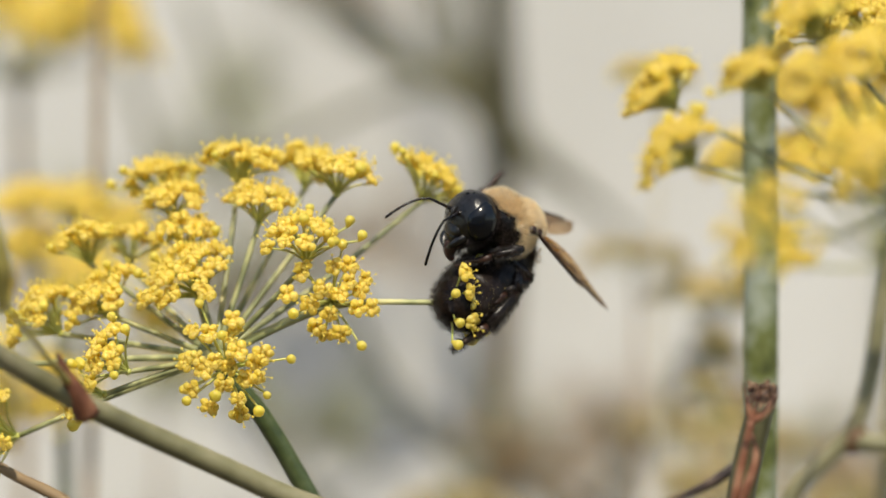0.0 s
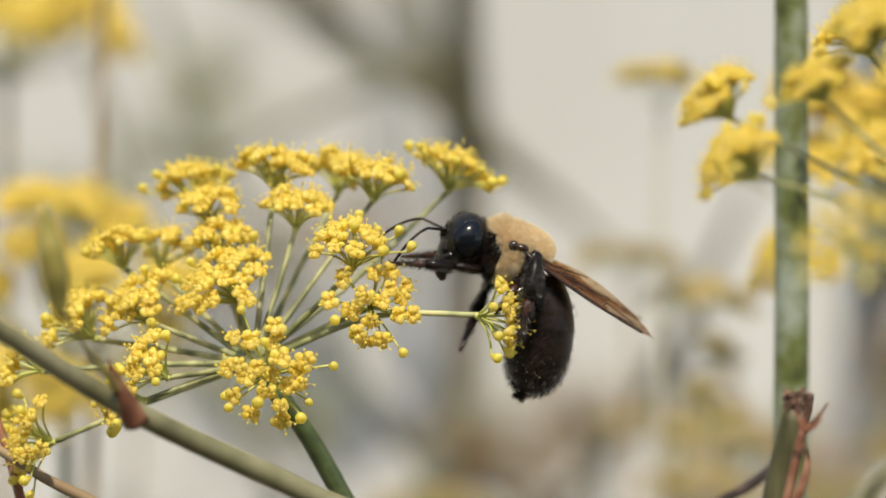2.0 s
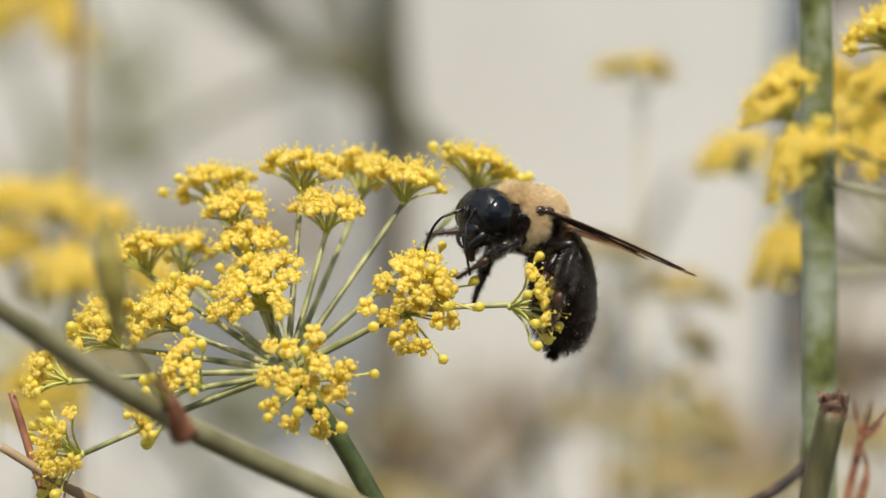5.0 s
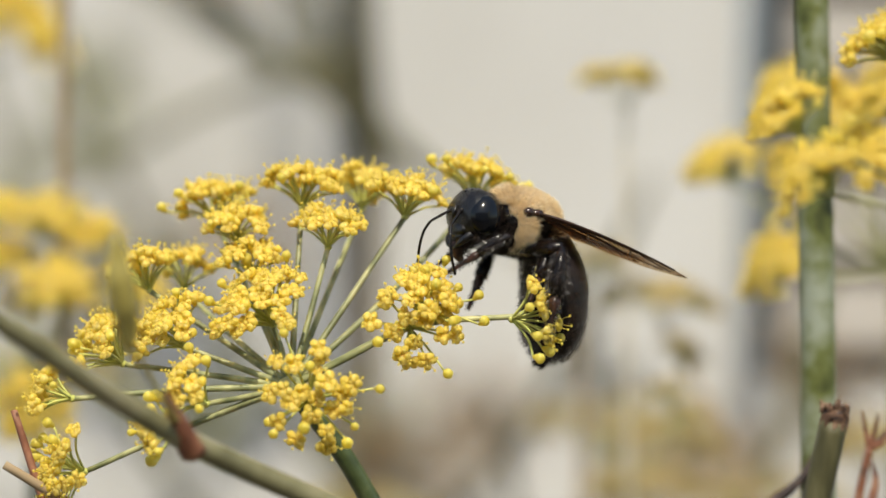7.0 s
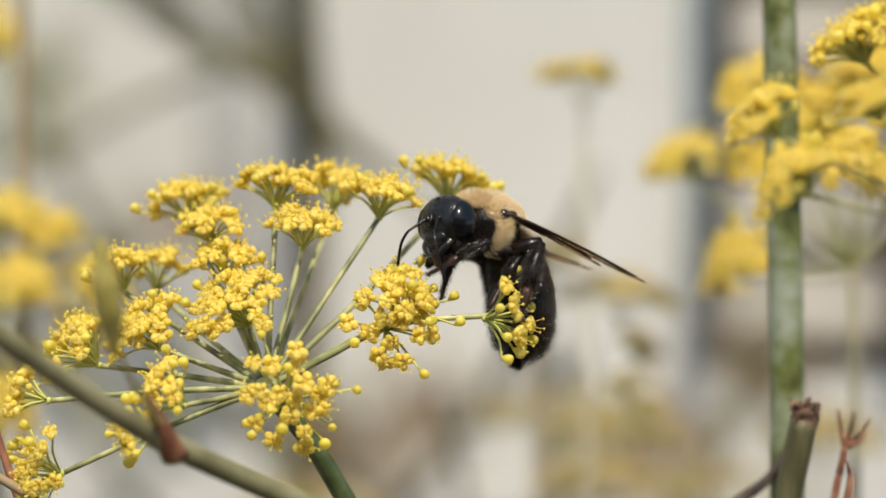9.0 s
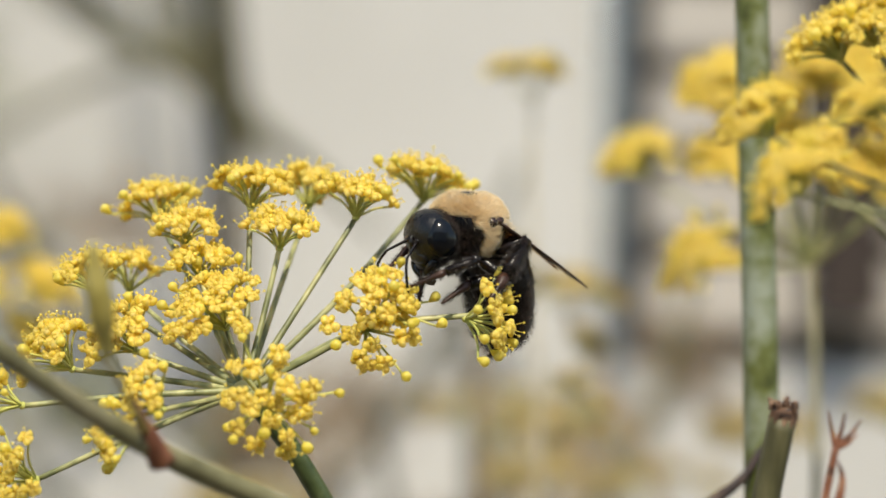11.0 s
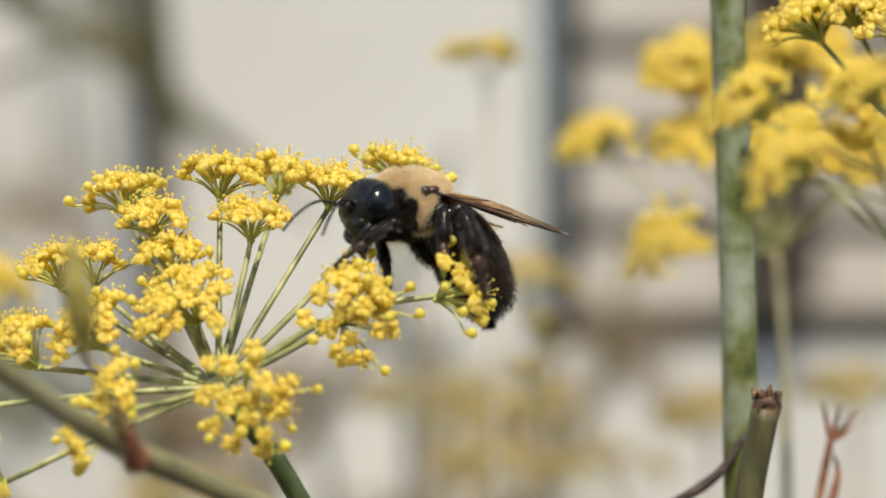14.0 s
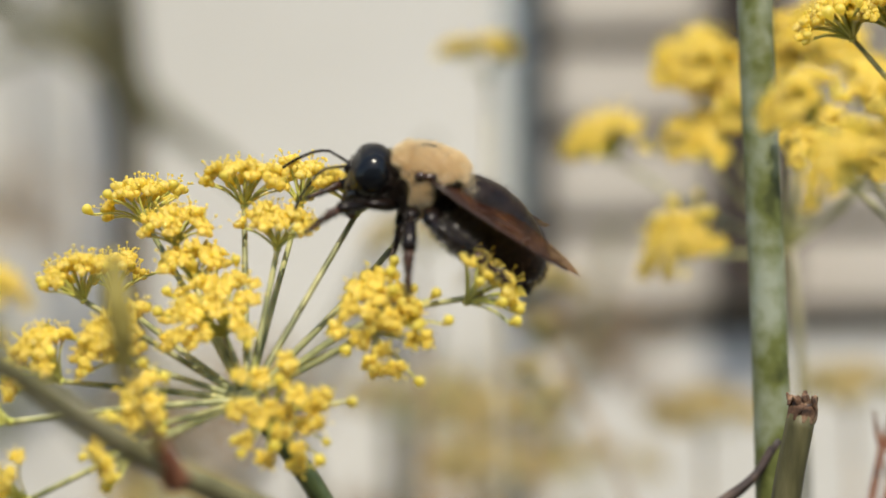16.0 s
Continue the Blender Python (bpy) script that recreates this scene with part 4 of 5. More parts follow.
def bee_head(bee):
    """A broad head: a punctured capsule, bulging eyes at its sides, a flat face with shield, lip and jaws."""
    def skull(x, y, z):
        low = max(0.0, -z - 0.25)
        flat = x if x < 0.5 else 0.5 + (x - 0.5) * 0.78
        return flat + 0.10 * low, y * (1 - 0.32 * low), z
    head = part("head", shaped_ball(pose(*(HEAD * MM)), (2.8, 3.85, 3.6), skull, 48, 30), HEAD_SHELL, bee)
    for s in (1, -1):
        def bulge(x, y, z):
            return x * (1 - 0.10 * max(0.0, z)), y, z
        m = pose(*((HEAD + Vector((0.0, s * 2.45, 0.25))) * MM), s * 9, 0, s * -10)
        part("eye", shaped_ball(m, (2.0, 1.62, 2.6), bulge, 48, 32), EYE, head, "large glossy black eye")
        # jaws, thick at the root and meeting under the lip
        bm = bmesh.new()
        line = curve_points([(HEAD + Vector(q)) * MM for q in ((1.0, s * 1.7, -2.4), (1.6, s * 1.55, -3.2), (1.95, s * 0.95, -4.0), (2.0, s * 0.2, -4.5))], 4)
        n = len(line)
        tube(bm, line, [(0.80 - 0.62 * (k / (n - 1)) ** 1.3) * MM for k in range(n)], 10, 0, 0.8)
        part("mandible", bm, SHELL, head)
        bm = bmesh.new()
        ball(bm, pose(SOCKET.x * MM, s * SOCKET.y * MM, SOCKET.z * MM), (0.30 * MM, 0.42 * MM, 0.42 * MM), 12, 8)
        part("antenna_socket", bm, LEG, head)
    bm = shaped_ball(pose(*((HEAD + Vector((1.80, 0, -1.75))) * MM), 0, -14, 0), (0.66, 1.75, 1.2), lambda x, y, z: (x, y * (1 - 0.25 * z), z), 24, 14)
    part("clypeus", bm, HEAD_SHELL, head)
    bm = shaped_ball(pose(*((HEAD + Vector((1.80, 0, -3.0))) * MM), 0, 8, 0), (0.45, 1.3, 0.85), lambda x, y, z: (x, y * (1 + 0.2 * z), z), 18, 10)
    part("labrum", bm, SHELL, head)
    bm = bmesh.new()
    tube(bm, [(HEAD + Vector(q)) * MM for q in ((2.52, 0, 0.9), (2.66, 0, 0.2), (2.58, 0, -0.7))], (0.16 * MM, 0.30 * MM, 0.42 * MM), 8)
    part("frontal_ridge", bm, HEAD_SHELL, head)
    bm = bmesh.new()
    tube(bm, curve_points([(HEAD + Vector(q)) * MM for q in ((0.4, 0, -2.9), (1.2, 0, -4.3), (1.0, 0, -5.3), (0.4, 0, -5.9))], 5), (0.95 * MM, 0.3 * MM), 10, 0, 1.3)
    part("tongue", bm, TARSUS, head)
    for x, y, z in ((1.55, 0, 2.95), (1.05, 0.6, 3.2), (1.05, -0.6, 3.2)):
        bm = bmesh.new()
        ball(bm, pose(*((HEAD + Vector((x, y, z - 0.1))) * MM)), (0.27 * MM, 0.27 * MM, 0.24 * MM), 10, 6)
        part("ocellus", bm, EYE, head)
    size = (2.5, 3.55, 3.45)
    fur(head, "fur", BRISTLE, size, 1500, 0.5, (0.1, 0, 0.2), lambda x, y, z: abs(y) < 1.9 and (z > 1.8 or (x > 0.8 and z < 1.4)), 3, 0.017, HEAD)
    fur(head, "cheek_fur", DARK_FUR, (2.6, 3.6, 3.5), 3600, 1.0, (-0.5, 0, -0.4), lambda x, y, z: x < -0.9 or (z < -2.2 and x < 1.2), 4, 0.02, HEAD)
    fur(head, "chin_fur", BRISTLE, (0.9, 1.2, 1.6), 700, 0.9, (0.2, 0, -0.7), lambda x, y, z: z < 0.6, 5, 0.018, HEAD + Vector((0.9, 0, -3.4)))
    grains, rnd = bmesh.new(), random.Random(8)
    for _ in range(70):
        q, nrm = on_ellipsoid(rnd, (2.45, 3.5, 3.5))
        if q.x > 0.3 and abs(q.y) < 2.2:
            r = rnd.uniform(0.03, 0.075) * MM
            ball(grains, Matrix.Translation((q + HEAD) * MM), (r, r, r), 5, 4)
    tagged(part("pollen", grains, POLLEN, head, "pale pollen grains"), kind="stuff")
    trim = Matrix.Translation(HEAD * MM) @ Matrix.Diagonal((0.97, 0.94, 0.90, 1)) @ Matrix.Translation(-HEAD * MM)
    for ob in (head, *head.children):
        ob.data.transform(trim)
    return head


def bee_antenna(s, head):
    """A scape and a jointed flagellum, from the socket at the origin."""
    bm = bmesh.new()
    tube(bm, curve_points([(0, 0, 0), Vector((1.0, s * 0.55, 0.9)) * MM, Vector((1.9, s * 1.0, 1.7)) * MM], 4), (0.20 * MM, 0.15 * MM), 8)
    ant = part("antenna", bm, LEG, head)
    fl = curve_points([Vector((1.9, s * 1.0, 1.7)), Vector((3.2, s * 1.5, 1.9)), Vector((5.3, s * 1.9, 1.6)), Vector((7.4, s * 2.2, 0.9))], 4)
    line = [q * MM for a, b in zip(fl, fl[1:]) for q in (a, a.lerp(b, 0.6), a.lerp(b, 0.92))] + [fl[-1] * MM]
    bm = bmesh.new()
    tube(bm, line, [(0.185 if k % 3 == 1 else 0.15) * MM for k in range(len(line) - 1)] + [0.09 * MM], 8)
    part("flagellum", bm, LEG, ant)
    return ant


def build_bee():
    """The bee's space: x ahead, y to its left, z up; the middle of the thorax is the origin."""
    bee = thing("carpenter_bee", at(35, 3, 17), "black carpenter bee with buff furry thorax, feeding on fennel", "bee")
    p = {}
    size = (3.55, 3.9, 3.75)
    bm = bmesh.new()
    ball(bm, Matrix.Identity(4), [s * MM for s in size], 32, 20)
    thorax = part("thorax", bm, SHELL, bee)
    def buff(x, y, z):
        bald = (x - 0.3) ** 2 / 3.4 + y * y / 2.1 < 1 and z > 0
        rim = 0.5 * noise.noise(Vector((x, y, z)) * 0.9) + 0.2 * noise.noise(Vector((x, y, z)) * 3.1)
        return x < 1.6 + (0.85 if z > 0 else 0.38) * z + rim and z > -3.3 and not (x < -1.1 + rim * 0.5 and z < 0.5) and not bald
    fur(thorax, "fur", FUR, size, 26000, 1.12, (-0.65, 0, 0.0), buff, 1, 0.027)
    fur(thorax, "dark_fur", DARK_FUR, size, 6000, 0.95, (-0.3, 0, -0.2), lambda x, y, z: not buff(x, y, z) and not ((x - 0.3) ** 2 / 3.4 + y * y / 2.1 < 1 and z > 0), 2, 0.02)
    fur(thorax, "collar_fur", FUR, size, 3200, 1.25, (0.75, 0, 0.25), lambda x, y, z: x > 1.3 and z > 1.3, 7, 0.027)
    bm = shaped_ball(pose(-2.1 * MM, 0, 0.55 * MM), (2.75, 3.1, 2.75), lambda x, y, z: (x, y, z), 28, 18)
    part("scutellum", bm, SHELL, thorax)
    fur(thorax, "scutellum_fur", FUR, (2.75, 3.1, 2.75), 7000, 1.0, (-0.8, 0, 0.0), lambda x, y, z: x < 0.9 and z > 0.35 + 0.5 * noise.noise(Vector((x, y, z))) and x > -2.3, 6, 0.027, (-2.1, 0, 0.55))
    bm = bmesh.new()
    ball(bm, pose(-0.2 * MM, 0, 3.62 * MM), (1.3 * MM, 1.15 * MM, 0.36 * MM), 20, 10)
    part("bald_spot", bm, SHELL, thorax, "bare glossy black spot")
    for s in (1, -1):
        bm = bmesh.new()
        ball(bm, pose(0.2 * MM, s * 4.18 * MM, 0.9 * MM, 0, 10, 0), (0.70 * MM, 0.55 * MM, 0.62 * MM), 18, 12)
        ball(bm, pose(-0.75 * MM, s * 4.15 * MM, 1.05 * MM, 0, 10, 0), (0.85 * MM, 0.6 * MM, 0.48 * MM), 14, 8)
        part("wing_base", bm, TEGULA, thorax)

    head = bee_head(bee)
    p["head"] = head
    for s in (1, -1):
        p["antenna", s] = bee_antenna(s, head)

    prof, L = [(0.5, -0.8), (1.4, -0.4)], 15.0
    for k in range(41):
        t = k / 40
        r = 3.1 * (math.sin(math.pi * (0.16 + 0.70 * t)) ** 0.6) * (1 - max(0.0, (t - 0.84) / 0.16) ** 2.2 * 0.9)
        seg = (t * 6.0) % 1.0
        r *= 1.0 + 0.022 * seg - (0.012 if seg < 0.1 else 0)
        prof.append((r, t * L))
    prof.append((0.25, L + 0.35))
    bm = bmesh.new()
    lathe(bm, [(r * MM, z * MM) for r, z in prof], 48, (1.19, 1.34), 1 / (15.5 * MM))
    # along -x, and its belly side down
    bm.transform(Matrix(((0, 0, -1, 0), (0, 1, 0, 0), (-1, 0, 0, 0), (0, 0, 0, 1))))
    bmesh.ops.recalc_face_normals(bm, faces=bm.faces[:])
    pts = [(v.co.copy(), v.normal.copy()) for v in bm.verts]
    abdomen = part("abdomen", bm, TERGITE, bee)
    p["abdomen"] = abdomen
    rnd = random.Random(9)
    dark, pale = [], []
    for _ in range(13000):
        c, nrm = rnd.choice(pts)
        c = c + Vector((rnd.gauss(0, 1), rnd.gauss(0, 1), rnd.gauss(0, 1))) * 0.18 * MM
        back = -c.x / MM
        if back < 1.1 and nrm.z > 0.0:
            if len(pale) < 1200:
                d = (nrm + Vector((-0.5, 0, 0)) + Vector((rnd.gauss(0, 1), rnd.gauss(0, 1), rnd.gauss(0, 1))) * 0.3).normalized()
                pale.append((c, c + d * rnd.uniform(0.6, 1.0) * MM, nrm * 0.05 * MM))
        elif nrm.z < 0.25 or back > 11.0 or rnd.random() < 0.14:
            tail = Vector((0, 0, -1)) if back > 6 else Vector((-0.6, 0, -0.6))
            d = (nrm * 0.7 + tail * 0.8 + Vector((rnd.gauss(0, 1), rnd.gauss(0, 1), rnd.gauss(0, 1))) * 0.25).normalized()
            dark.append((c, c + d * rnd.uniform(0.45, 1.0) * MM, nrm * 0.05 * MM))
    grains = bmesh.new()
    for _ in range(420):
        c, nrm = rnd.choice(pts)
        if nrm.z > 0.1:
            continue
        c = c + Vector((rnd.gauss(0, 1), rnd.gauss(0, 1), rnd.gauss(0, 1))) * 0.2 * MM + nrm * 0.1 * MM
        r = rnd.uniform(0.02, 0.045) * MM
        ball(grains, Matrix.Translation(c), (r, r, r), 5, 4)
    tagged(part("pollen", grains, POLLEN, abdomen, "pale pollen grains"), kind="stuff")
    tagged(part_of("dark_fur", blades(dark, 0.018 * MM), DARK_FUR, abdomen, smooth=False), kind="stuff")
    tagged(part_of("pale_fur", blades(pale, 0.022 * MM), FUR, abdomen, "buff hair at the root of the abdomen", smooth=False), kind="stuff")

    for s in (1, -1):
        p["fore", s] = wing("forewing", 20.0, 6.4, FORE_VEINS, bee)
        p["hind", s] = wing("hindwing", 13.2, 5.0, HIND_VEINS, bee)
        for k, (leg, (fe, ti, ta), th) in enumerate(LEGS):
            p[leg, "femur", s] = limb("femur", fe, (0.5 * th, 0.82 * th, 0.74 * th, 0.5 * th), LEG, bee, 260, 0.5, 10 + k)
            p[leg, "tibia", s] = limb("tibia", ti, (0.42 * th, 0.62 * th, 0.78 * th, 0.66 * th), LEG, bee, 1300 if leg == "back" else 520, 0.9 if leg == "back" else 0.55, 20 + k)
            p[leg, "tarsus", s] = limb("tarsus", ta, (0.50 * th, 0.58 * th, 0.40 * th, 0.28 * th, 0.28 * th, 0.22 * th, 0.12), TARSUS, bee, 700 if leg == "back" else 360, 0.75 if leg == "back" else 0.5, 30 + k)
    return bee, p


LEGS = (("front", (4.0, 3.7, 4.4), 0.82), ("middle", (4.3, 4.4, 4.6), 1.0), ("back", (4.8, 5.6, 5.0), 1.32))
HIPS = {"front": (2.0, 1.7, -3.0), "middle": (0.2, 2.1, -3.3), "back": (-1.9, 2.1, -3.0)}

# which way the knees point, while the bee hangs and when it walks on
POLES = {("front", 1): ((0.25, 0.9, 0.05), (0.5, 0.6, 0.5)), ("front", -1): ((0.3, -0.9, 0.2), (0.5, -0.6, 0.5)),
         ("middle", 1): ((-0.8, 0.45, 0.1), (0.1, 0.9, 0.25)), ("middle", -1): ((-0.05, -1.0, 0.0), (0.1, -0.9, 0.25)),
         ("back", 1): ((-0.35, 0.8, 0.25), (-0.2, 0.9, -0.15)), ("back", -1): ((-0.5, -0.7, 0.3), (-0.2, -0.9, -0.15))}

# seconds, thorax place, pitch (head up), yaw (head to the camera), roll (back to the camera), abdomen down, head pitch, head yaw, abdomen aside
BEE = (
    (0, (34.6, 3, 16.2), 13, 61, 21, 112, -8, -16, 17),
    (0.2, (33.5, 3, 16.2), 7, 48, 16, 112, 0, -8, 0),
    (0.3, (32.0, 3, 16.4), 0, 44, 15, 98, 2, -6, 0),
    (0.4, (30.6, 3, 16.7), -1, 45, 9, 84, 4, 2, 0),
    (0.5, (29.4, 3, 17.3), -16, 30, 17, 75, 7, 13, 0),
    (0.8, (28.3, 3, 17.2), 1, 54, 16, 68, 5, 9, 0),
    (1, (29.8, 3, 16.3), -4, 41, 27, 55, 7, 11, 0),
    (1.3, (27.9, 3, 14.2), 3, 51, 7, 60, 4, 4, 0),
    (1.4, (27.0, 3, 15.0), 4, 51, 3, 58, 4, 10, 0),
    (1.5, (28.5, 3, 16.2), 3, 16, 4, 59, 2, 9, 0),
    (2, (30.5, 3, 13.7), 21, 12, 4, 53, -2, 9, -1),
    (2.5, (28.8, 3, 17.1), 12, 11, 4, 53, -6, 7, 0),
    (3, (29.1, 3, 15.7), 14, 23, 1, 49, 0, 14, -2),
    (3.5, (29.3, 3, 17.5), 0, 32, 16, 61, 3, 14, 0),
    (4.3, (28.5, 3, 17.8), 3, 31, 9, 59, 2, 15, -1),
    (5.2, (27.5, 3, 18.1), 7, 31, 2, 58, 1, 15, -1),
    (6, (26.6, 3, 18.4), 10, 30, -5, 56, 0, 16, -1),
    (7, (26.6, 3, 19.1), 11, 22, 1, 59, -2, 15, -1),
    (8, (25.5, 3, 18.4), 14, 35, -10, 57, 0, 14, 0),
    (9.3, (25.7, 3, 18.7), 7, 40, -3, 57, -5, 8, 0),
    (10.2, (25.9, 3, 18.9), 2, 44, 2, 58, -4, 9, -1),
    (11, (26.1, 3, 18.6), -3, 47, 7, 58, -15, -14, -2),
    (12.5, (25.1, 3, 18.9), -4, 48, 3, 52, -15, -16, -3),
    (13.5, (25.4, 3, 18.3), -15, 43, 10, 55, -14, -12, -2),
    (13.8, (24.8, 3, 19.5), -8, 31, 10, 60, 0, 8, 0),
    (14, (22.2, 3, 19.8), 0, 29, -6, 39, 1, 8, -3),
    (14.2, (20.4, 3, 20.4), 4, 35, -3, 43, 0, 14, 0),
    (14.5, (18.2, 3, 21.3), 0, 1, -8, 19, -1, 7, -4),
    (15, (19.2, 3, 22.1), 11, -5, 9, 19, 3, 2, -7),
    (16, (20.4, 3, 23.1), 11, -4, 11, 23, 6, 4, -7),
)

# where the feet hold on: seconds and place; s = 1 is the bee's left
FEET = {
    ("front", 1): ((0, (29.6, -2, 11.1)), (0.5, (25.9, -2, 7.7)), (1, (19.3, -3, 5.7)), (1.5, (17.7, -3, 10.6)), (2, (16.5, -3, 11.7)), (2.5, (16.4, -2, 13.2)), (3, (20.2, -2, 11.6)), (3.5, (23.3, -3, 7.5)), (6, (18.7, -2, 12.8)), (7, (19, -2, 12.8)), (8.5, (19.3, -2, 13)), (11, (19.8, -3, 11.5)), (12.5, (20, -3, 9.8)), (13.5, (20.2, -3, 8.8)), (14, (13.9, -3, 12.7)), (14.5, (3.7, -2, 16.2)), (15, (4.3, -2, 17.2)), (16, (7.1, -2, 17))),
    ("front", -1): ((0, (28.4, 4, 13.3)), (0.5, (17.8, 6, 10.5)), (1, (20.5, 3, 7.6)), (1.5, (13.8, 4, 14.6)), (2, (17.8, 3, 12.7)), (2.5, (17.8, 3, 14.3)), (3, (17.4, 4, 13.9)), (3.5, (14.9, 6, 17.8)), (6, (17.7, 3, 14.3)), (7, (17.7, 3, 13.8)), (8.5, (18.6, 3, 13.9)), (11, (16.8, 3, 13)), (12.5, (16.9, 3, 12.9)), (13.5, (17.4, 3, 11.4)), (14, (17.2, 3, 12.7)), (14.5, (6.4, 5, 21.1)), (15, (5.1, 5, 20.9)), (16, (7.8, 5, 21.1))),
    ("middle", 1): ((0, (32.8, -2.5, 5.4)), (0.5, (30.2, -2.5, 7.7)), (1, (30.6, -2.5, 7.4)), (1.5, (31.4, -2.5, 6.3)), (3, (26.4, -2.5, 6.4)), (3.5, (30.6, -2.5, 7.2)), (6, (28.3, -2.5, 8.2)), (8.5, (27.6, -2.5, 8.9)), (11, (23.4, -3, 9.7)), (12.5, (24, -3, 10.3)), (13.5, (24.3, -3, 9.4)), (14, (25.7, -3, 11.1)), (14.5, (17.8, -6, 11.2)), (15, (18.6, -6, 10.4)), (16, (18.3, -6, 10.8))),
    ("middle", -1): ((0, (33.5, 9, 22.8)), (0.5, (29, 8, 9)), (1.0, (30, 8, 8)), (1.5, (27.5, 4, 6.3)), (2, (25.2, 4, 1.9)), (2.5, (22.7, 4, 3.8)), (3, (21.8, 4, 5.9)), (3.5, (23.7, 4, 6.9)), (6, (21.1, 4, 7.9)), (7, (21.3, 4, 8.8)), (8.5, (21.1, 4, 9.9)), (11, (20.8, 4, 9.4)), (12.5, (20.7, 4, 9.3)), (13.5, (21.3, 4, 8.3)), (14, (20.3, 3, 9.3)), (14.5, (15.9, 4, 14.5)), (15, (16.4, 4, 14.2)), (16, (16.9, 4, 14.4))),
    ("back", 1): ((0, (29.8, -3, 1.4)), (0.5, (31.1, -3, 3.2)), (1, (35.5, -3, 0.8)), (1.5, (33.2, -3, 3.2)), (2.5, (31.9, -3, 3.5)), (3.5, (31.4, -3, 4.6)), (6, (30.7, -3, 5.1)), (8.5, (30.2, -3, 6.4)), (11, (28.3, -3, 9.3)), (12.5, (27.5, -3, 8.7)), (13.5, (27.3, -3, 8.4)), (14, (30.5, -3, 9.3)), (14.5, (28.7, -3, 12.5)), (15, (29.4, -3, 11.5)), (16, (29.2, -3, 11.9))),
    ("back", -1): ((0, (30.3, 7, 5.2)), (0.5, (33, 8, 6)), (1.0, (34, 8, 5)), (1.5, (31.5, 5, 3.8)), (3.5, (31, 5, 5.2)), (8.5, (30.3, 5, 7)), (11, (28.6, 5, 8.2)), (13.5, (28.3, 5, 8.3)), (14.5, (28.6, 5, 12.5)), (16, (28.7, 5, 11.9))),
}

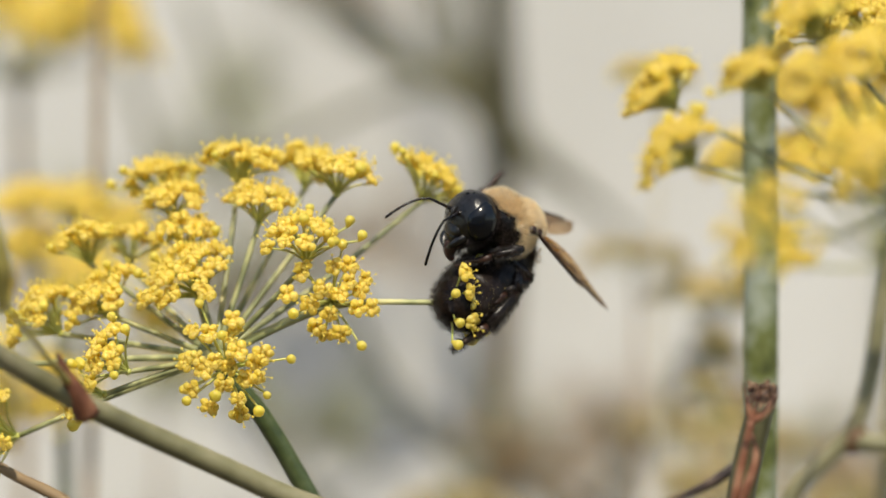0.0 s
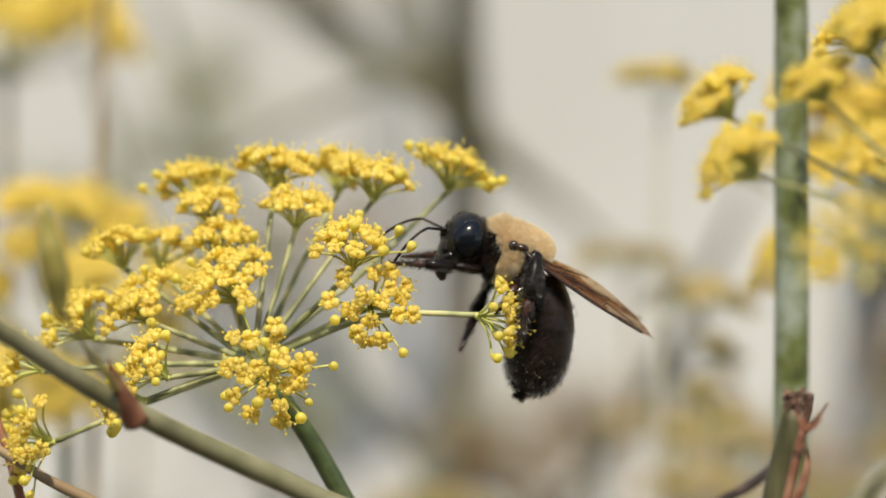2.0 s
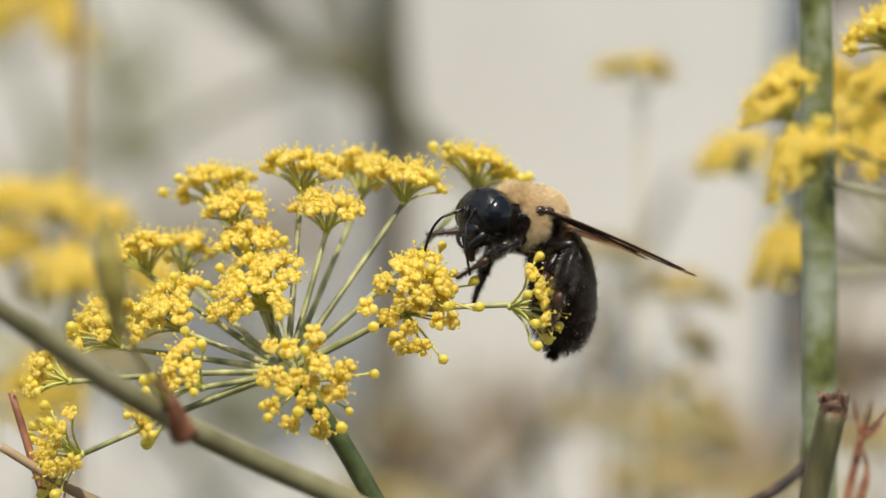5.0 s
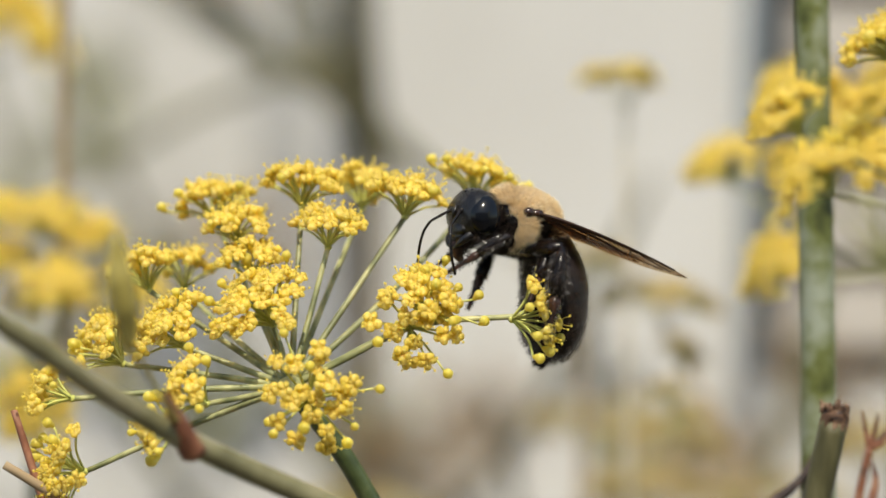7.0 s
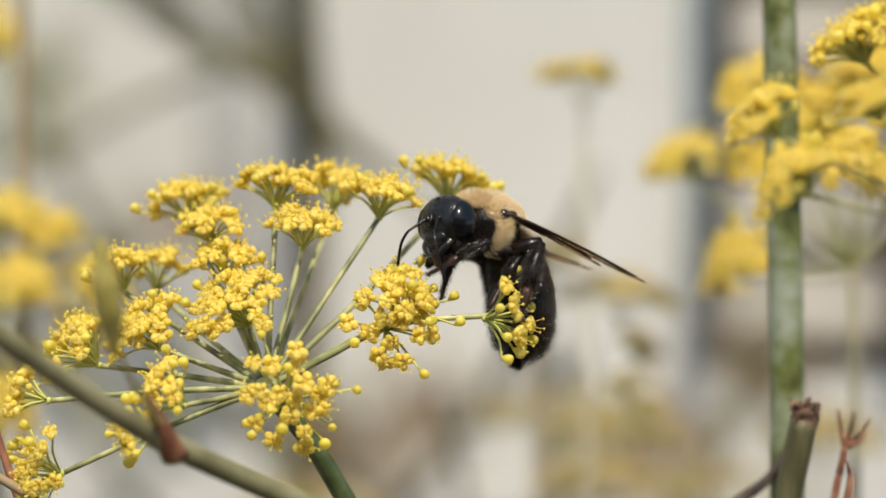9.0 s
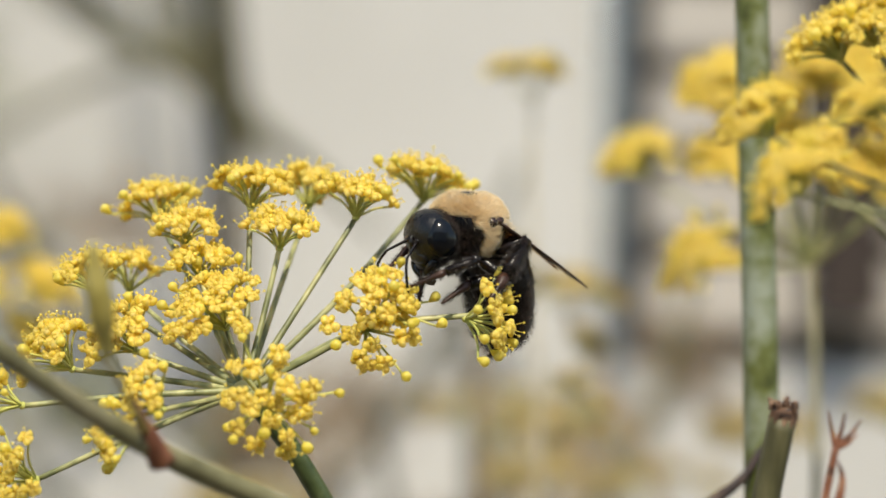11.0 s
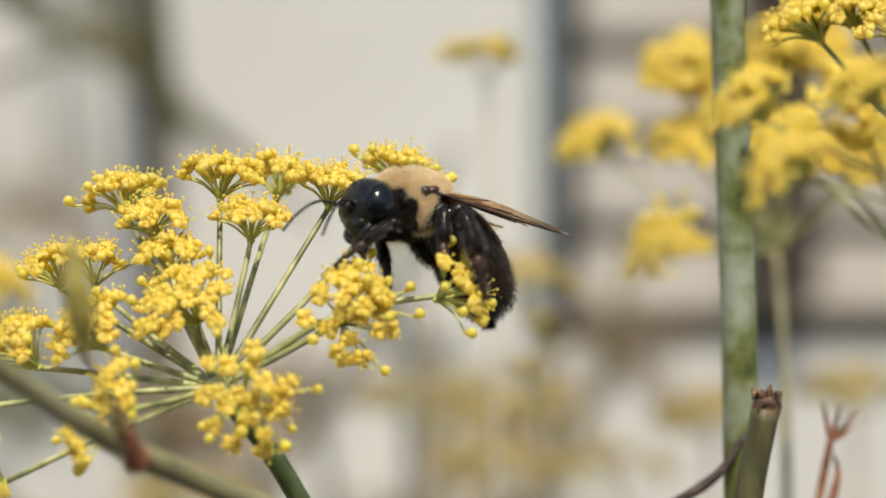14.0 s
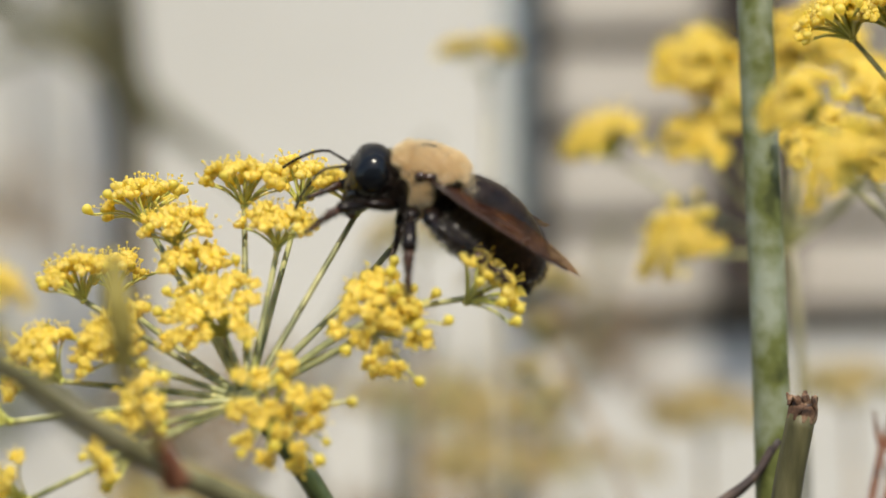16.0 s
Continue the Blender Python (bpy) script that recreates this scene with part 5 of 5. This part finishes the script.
# wings, in the world's axes (x along the wall, y away, z up): seconds; tip direction and upper-face normal of the left one, then of the right one
WINGS = (
    (0, (0.39, 0.81, -0.43), (0.63, -0.30, 0.62), (0.44, 0.89, -0.06), (0.30, -0.60, 0.70)),
    (0.2, (0.50, 0.79, -0.36), (0.60, -0.55, 0.55), (0.49, 0.87, -0.00), (0.14, -0.64, 0.68)),
    (0.3, (0.62, 0.74, -0.28), (0.36, -0.43, 0.76), (0.55, 0.83, 0.13), (0.42, -0.60, 0.62)),
    (0.4, (0.80, 0.30, -0.29), (0.28, -0.49, 0.78), (0.57, 0.79, 0.24), (0.42, -0.60, 0.62)),
    (0.5, (0.87, -0.45, -0.19), (0.20, -0.55, 0.80), (0.47, 0.84, 0.27), (0.42, -0.60, 0.62)),
    (0.8, (0.81, -0.53, -0.25), (0.26, -0.52, 0.80), (0.50, 0.85, 0.17), (0.42, -0.60, 0.62)),
    (1, (0.81, -0.51, -0.30), (0.30, -0.50, 0.80), (0.40, 0.91, 0.13), (0.42, -0.60, 0.62)),
    (1.3, (0.89, -0.39, -0.22), (0.30, -0.32, 0.92), (0.44, 0.84, 0.31), (0.42, -0.60, 0.62)),
    (1.4, (0.92, -0.32, -0.23), (0.30, -0.26, 0.96), (0.46, 0.85, 0.27), (0.42, -0.60, 0.62)),
    (1.5, (0.88, 0.39, -0.26), (0.30, -0.34, 0.95), (0.86, 0.51, -0.21), (0.30, -0.05, 1.00)),
    (2, (0.80, 0.34, -0.49), (0.50, -0.42, 0.75), (0.78, 0.46, -0.44), (0.50, -0.10, 0.80)),
    (2.5, (0.88, 0.31, -0.35), (0.40, -0.34, 0.85), (0.86, 0.43, -0.30), (0.40, -0.10, 0.90)),
    (3, (0.87, 0.32, -0.38), (0.40, -0.24, 0.90), (0.85, 0.44, -0.33), (0.40, -0.10, 0.90)),
    (3.5, (0.87, 0.41, -0.26), (0.30, -0.22, 0.95), (0.85, 0.53, -0.21), (0.30, -0.10, 0.90)),
    (6, (0.89, 0.28, -0.35), (0.33, 0.30, 0.90), (0.87, 0.40, -0.30), (0.30, -0.10, 0.90)),
    (7, (0.89, 0.31, -0.33), (0.33, 0.30, 0.90), (0.87, 0.43, -0.28), (0.30, -0.10, 0.90)),
    (8, (0.89, 0.31, -0.33), (0.33, 0.30, 0.90), (0.87, 0.43, -0.28), (0.30, -0.10, 0.90)),
    (11, (0.59, 0.72, -0.36), (0.45, -0.12, 0.85), (0.57, 0.84, -0.31), (0.40, -0.10, 0.90)),
    (12.5, (0.64, 0.72, -0.27), (0.45, -0.12, 0.85), (0.62, 0.84, -0.22), (0.40, -0.10, 0.90)),
    (13.5, (0.65, 0.75, -0.13), (0.25, -0.30, 0.90), (0.50, 0.85, -0.16), (0.20, -0.30, 0.90)),
    (13.8, (0.70, 0.70, -0.16), (0.23, -0.21, 0.93), (0.70, 0.66, -0.29), (0.23, -0.18, 0.93)),
    (14, (0.84, 0.50, -0.23), (0.25, -0.30, 0.92), (0.69, 0.71, -0.16), (0.25, -0.10, 0.95)),
    (14.2, (0.86, 0.46, -0.20), (0.23, -0.36, 0.92), (0.79, 0.58, -0.20), (0.27, -0.10, 0.95)),
    (14.5, (0.94, 0.16, -0.19), (0.20, -0.42, 0.90), (0.76, 0.63, -0.14), (0.30, -0.10, 0.95)),
    (15, (0.90, 0.02, -0.42), (0.35, -0.46, 0.82), (0.77, 0.59, -0.24), (0.35, -0.30, 0.90)),
    (16, (0.84, 0.02, -0.53), (0.42, -0.46, 0.78), (0.73, 0.59, -0.35), (0.40, -0.30, 0.85)),
)
# antennae: seconds, degrees down, for the left and the right one
ANTENNAE = ((0.0, 70, 34), (0.5, 40, 8), (1.0, 62, 12), (1.4, 50, 8), (1.5, 40, 8), (2.0, 55, 38), (2.5, 85, 30), (3.0, 85, 70), (3.5, 90, 60), (6.0, 90, 84), (7.0, 92, 84), (8.5, 92, 84), (11.0, 70, 60), (13.5, 60, 60), (14.0, 40, 30), (14.5, 45, 5), (15.0, 60, 30), (16.0, 60, 30))


def bee_pose(row):
    _, place, pitch, yaw, roll, *_ = row
    turn = Matrix.Rotation(radians(180 + yaw), 4, "Z") @ Matrix.Rotation(radians(-pitch), 4, "Y") @ Matrix.Rotation(radians(-roll), 4, "X")
    return Matrix.Translation(at(*place)) @ turn


def tail_yaw(t):
    """Degrees by which the abdomen swings away, late in the visit."""
    return 32 * min(1.0, max(0.0, (t - 13.5) / 1.0))


def between(rows, t):
    """The vectors of rows (time, vector, ...) at t."""
    if t <= rows[0][0]:
        return [Vector(v) for v in rows[0][1:]]
    for a, b in zip(rows, rows[1:]):
        if t <= b[0]:
            f = (t - a[0]) / (b[0] - a[0])
            return [Vector(u).lerp(Vector(v), f) for u, v in zip(a[1:], b[1:])]
    return [Vector(v) for v in rows[-1][1:]]


def leg_poses(hip, foot, lengths, pole):
    """Three pieces from hip to foot: the knee is lifted towards pole."""
    fe, ti, ta = (x * MM for x in lengths)
    way = foot - hip
    far = way.length
    most = (fe + ti + ta) * 0.985
    if far > most:
        foot = hip + way * (most / far)
        way, far = foot - hip, most
    ankle = foot - (way / far * 0.72 - pole * 0.35).normalized() * ta
    d = ankle - hip
    reach = min(max(d.length, abs(fe - ti) * 1.05), (fe + ti) * 0.995)
    along = d.normalized()
    side = (pole - along * pole.dot(along)).normalized()
    c = (fe * fe + reach * reach - ti * ti) / (2 * fe * reach)
    c = max(-1.0, min(1.0, c))
    knee = hip + along * (fe * c) + side * (fe * math.sqrt(1 - c * c))
    ankle = knee + (hip + along * reach - knee).normalized() * ti
    return placed(hip, knee - hip, side), placed(knee, ankle - knee, side), placed(ankle, foot - ankle, side)


def motions():
    poses = [(row[0], bee_pose(row)) for row in BEE]
    walk(bee, poses)
    walk(parts["head"], [(r[0], Matrix.Translation(Vector((3.0, 0, 0.0)) * MM) @ Matrix.Rotation(radians(r[7]), 4, "Z") @ Matrix.Rotation(radians(-r[6]), 4, "Y")) for r in BEE])
    walk(parts["abdomen"], [(r[0], Matrix.Translation(Vector((-3.4, 0, -0.9)) * MM) @ Matrix.Rotation(radians(tail_yaw(r[0]) + r[8]), 4, "Z") @ Matrix.Rotation(radians(-r[5] + 10), 4, "Y")) for r in BEE])
    for s, k in ((1, 1), (-1, 2)):
        walk(parts["antenna", s], [(r[0], Matrix.Translation(Vector((SOCKET.x, s * SOCKET.y, SOCKET.z)) * MM) @ Matrix.Rotation(radians(r[k]), 4, "Y")) for r in ANTENNAE])
    for s, k in ((1, 1), (-1, 3)):
        for key, hinge, lag in (("fore", (-0.5, 4.3, 1.1), 0.0), ("hind", (-1.3, 3.9, 1.0), 0.03)):
            rows = []
            for row in WINGS:
                turn = next(m for t, m in poses if t == row[0]).to_3x3().inverted()
                tip, nrm = (turn @ Vector(row[k])).normalized(), turn @ Vector(row[k + 1])
                if lag:
                    tip = (tip + Vector((0, 0, -lag))).normalized()
                y = nrm.cross(tip).normalized()
                z = tip.cross(y)
                # the leading edge faces away from the body's midline
                if s * y.y < 0:
                    y, z = -y, -z
                rows.append((row[0], Matrix.Translation(Vector((hinge[0], s * hinge[1], hinge[2])) * MM) @ Matrix((tip, y, z)).transposed().to_4x4()))
            walk(parts[key, s], rows)
        for leg, lengths, _ in LEGS:
            hx, hy, hz = HIPS[leg]
            hip = Vector((hx, s * hy, hz)) * MM
            early, late = (Vector(v) for v in POLES[leg, s])
            rows = [[], [], []]
            for t, m in poses:
                pole = early.lerp(late, min(1.0, max(0.0, (t - 13.5) / 1.0))).normalized()
                foot = m.inverted() @ at(*between(FEET[leg, s], t)[0])
                for out, q in zip(rows, leg_poses(hip, foot, lengths, pole)):
                    out.append((t, q))
            for piece, out in zip(("femur", "tibia", "tarsus"), rows):
                walk(parts[leg, piece, s], out)
    for key, (ray, cluster) in swaying.items():
        walk(ray, [(t, placed(HUB * MM, Vector(b) - HUB)) for t, b, _ in SWAY[key]])
        walk(cluster, [(t, placed(Vector(b) * MM, axis)) for t, b, axis in SWAY[key]])


ground()
back_wall()
far_plants()
right_plants()
front_branch()
flower = main_flower()
swaying = swaying_clusters(flower)
bee, parts = build_bee()
motions()
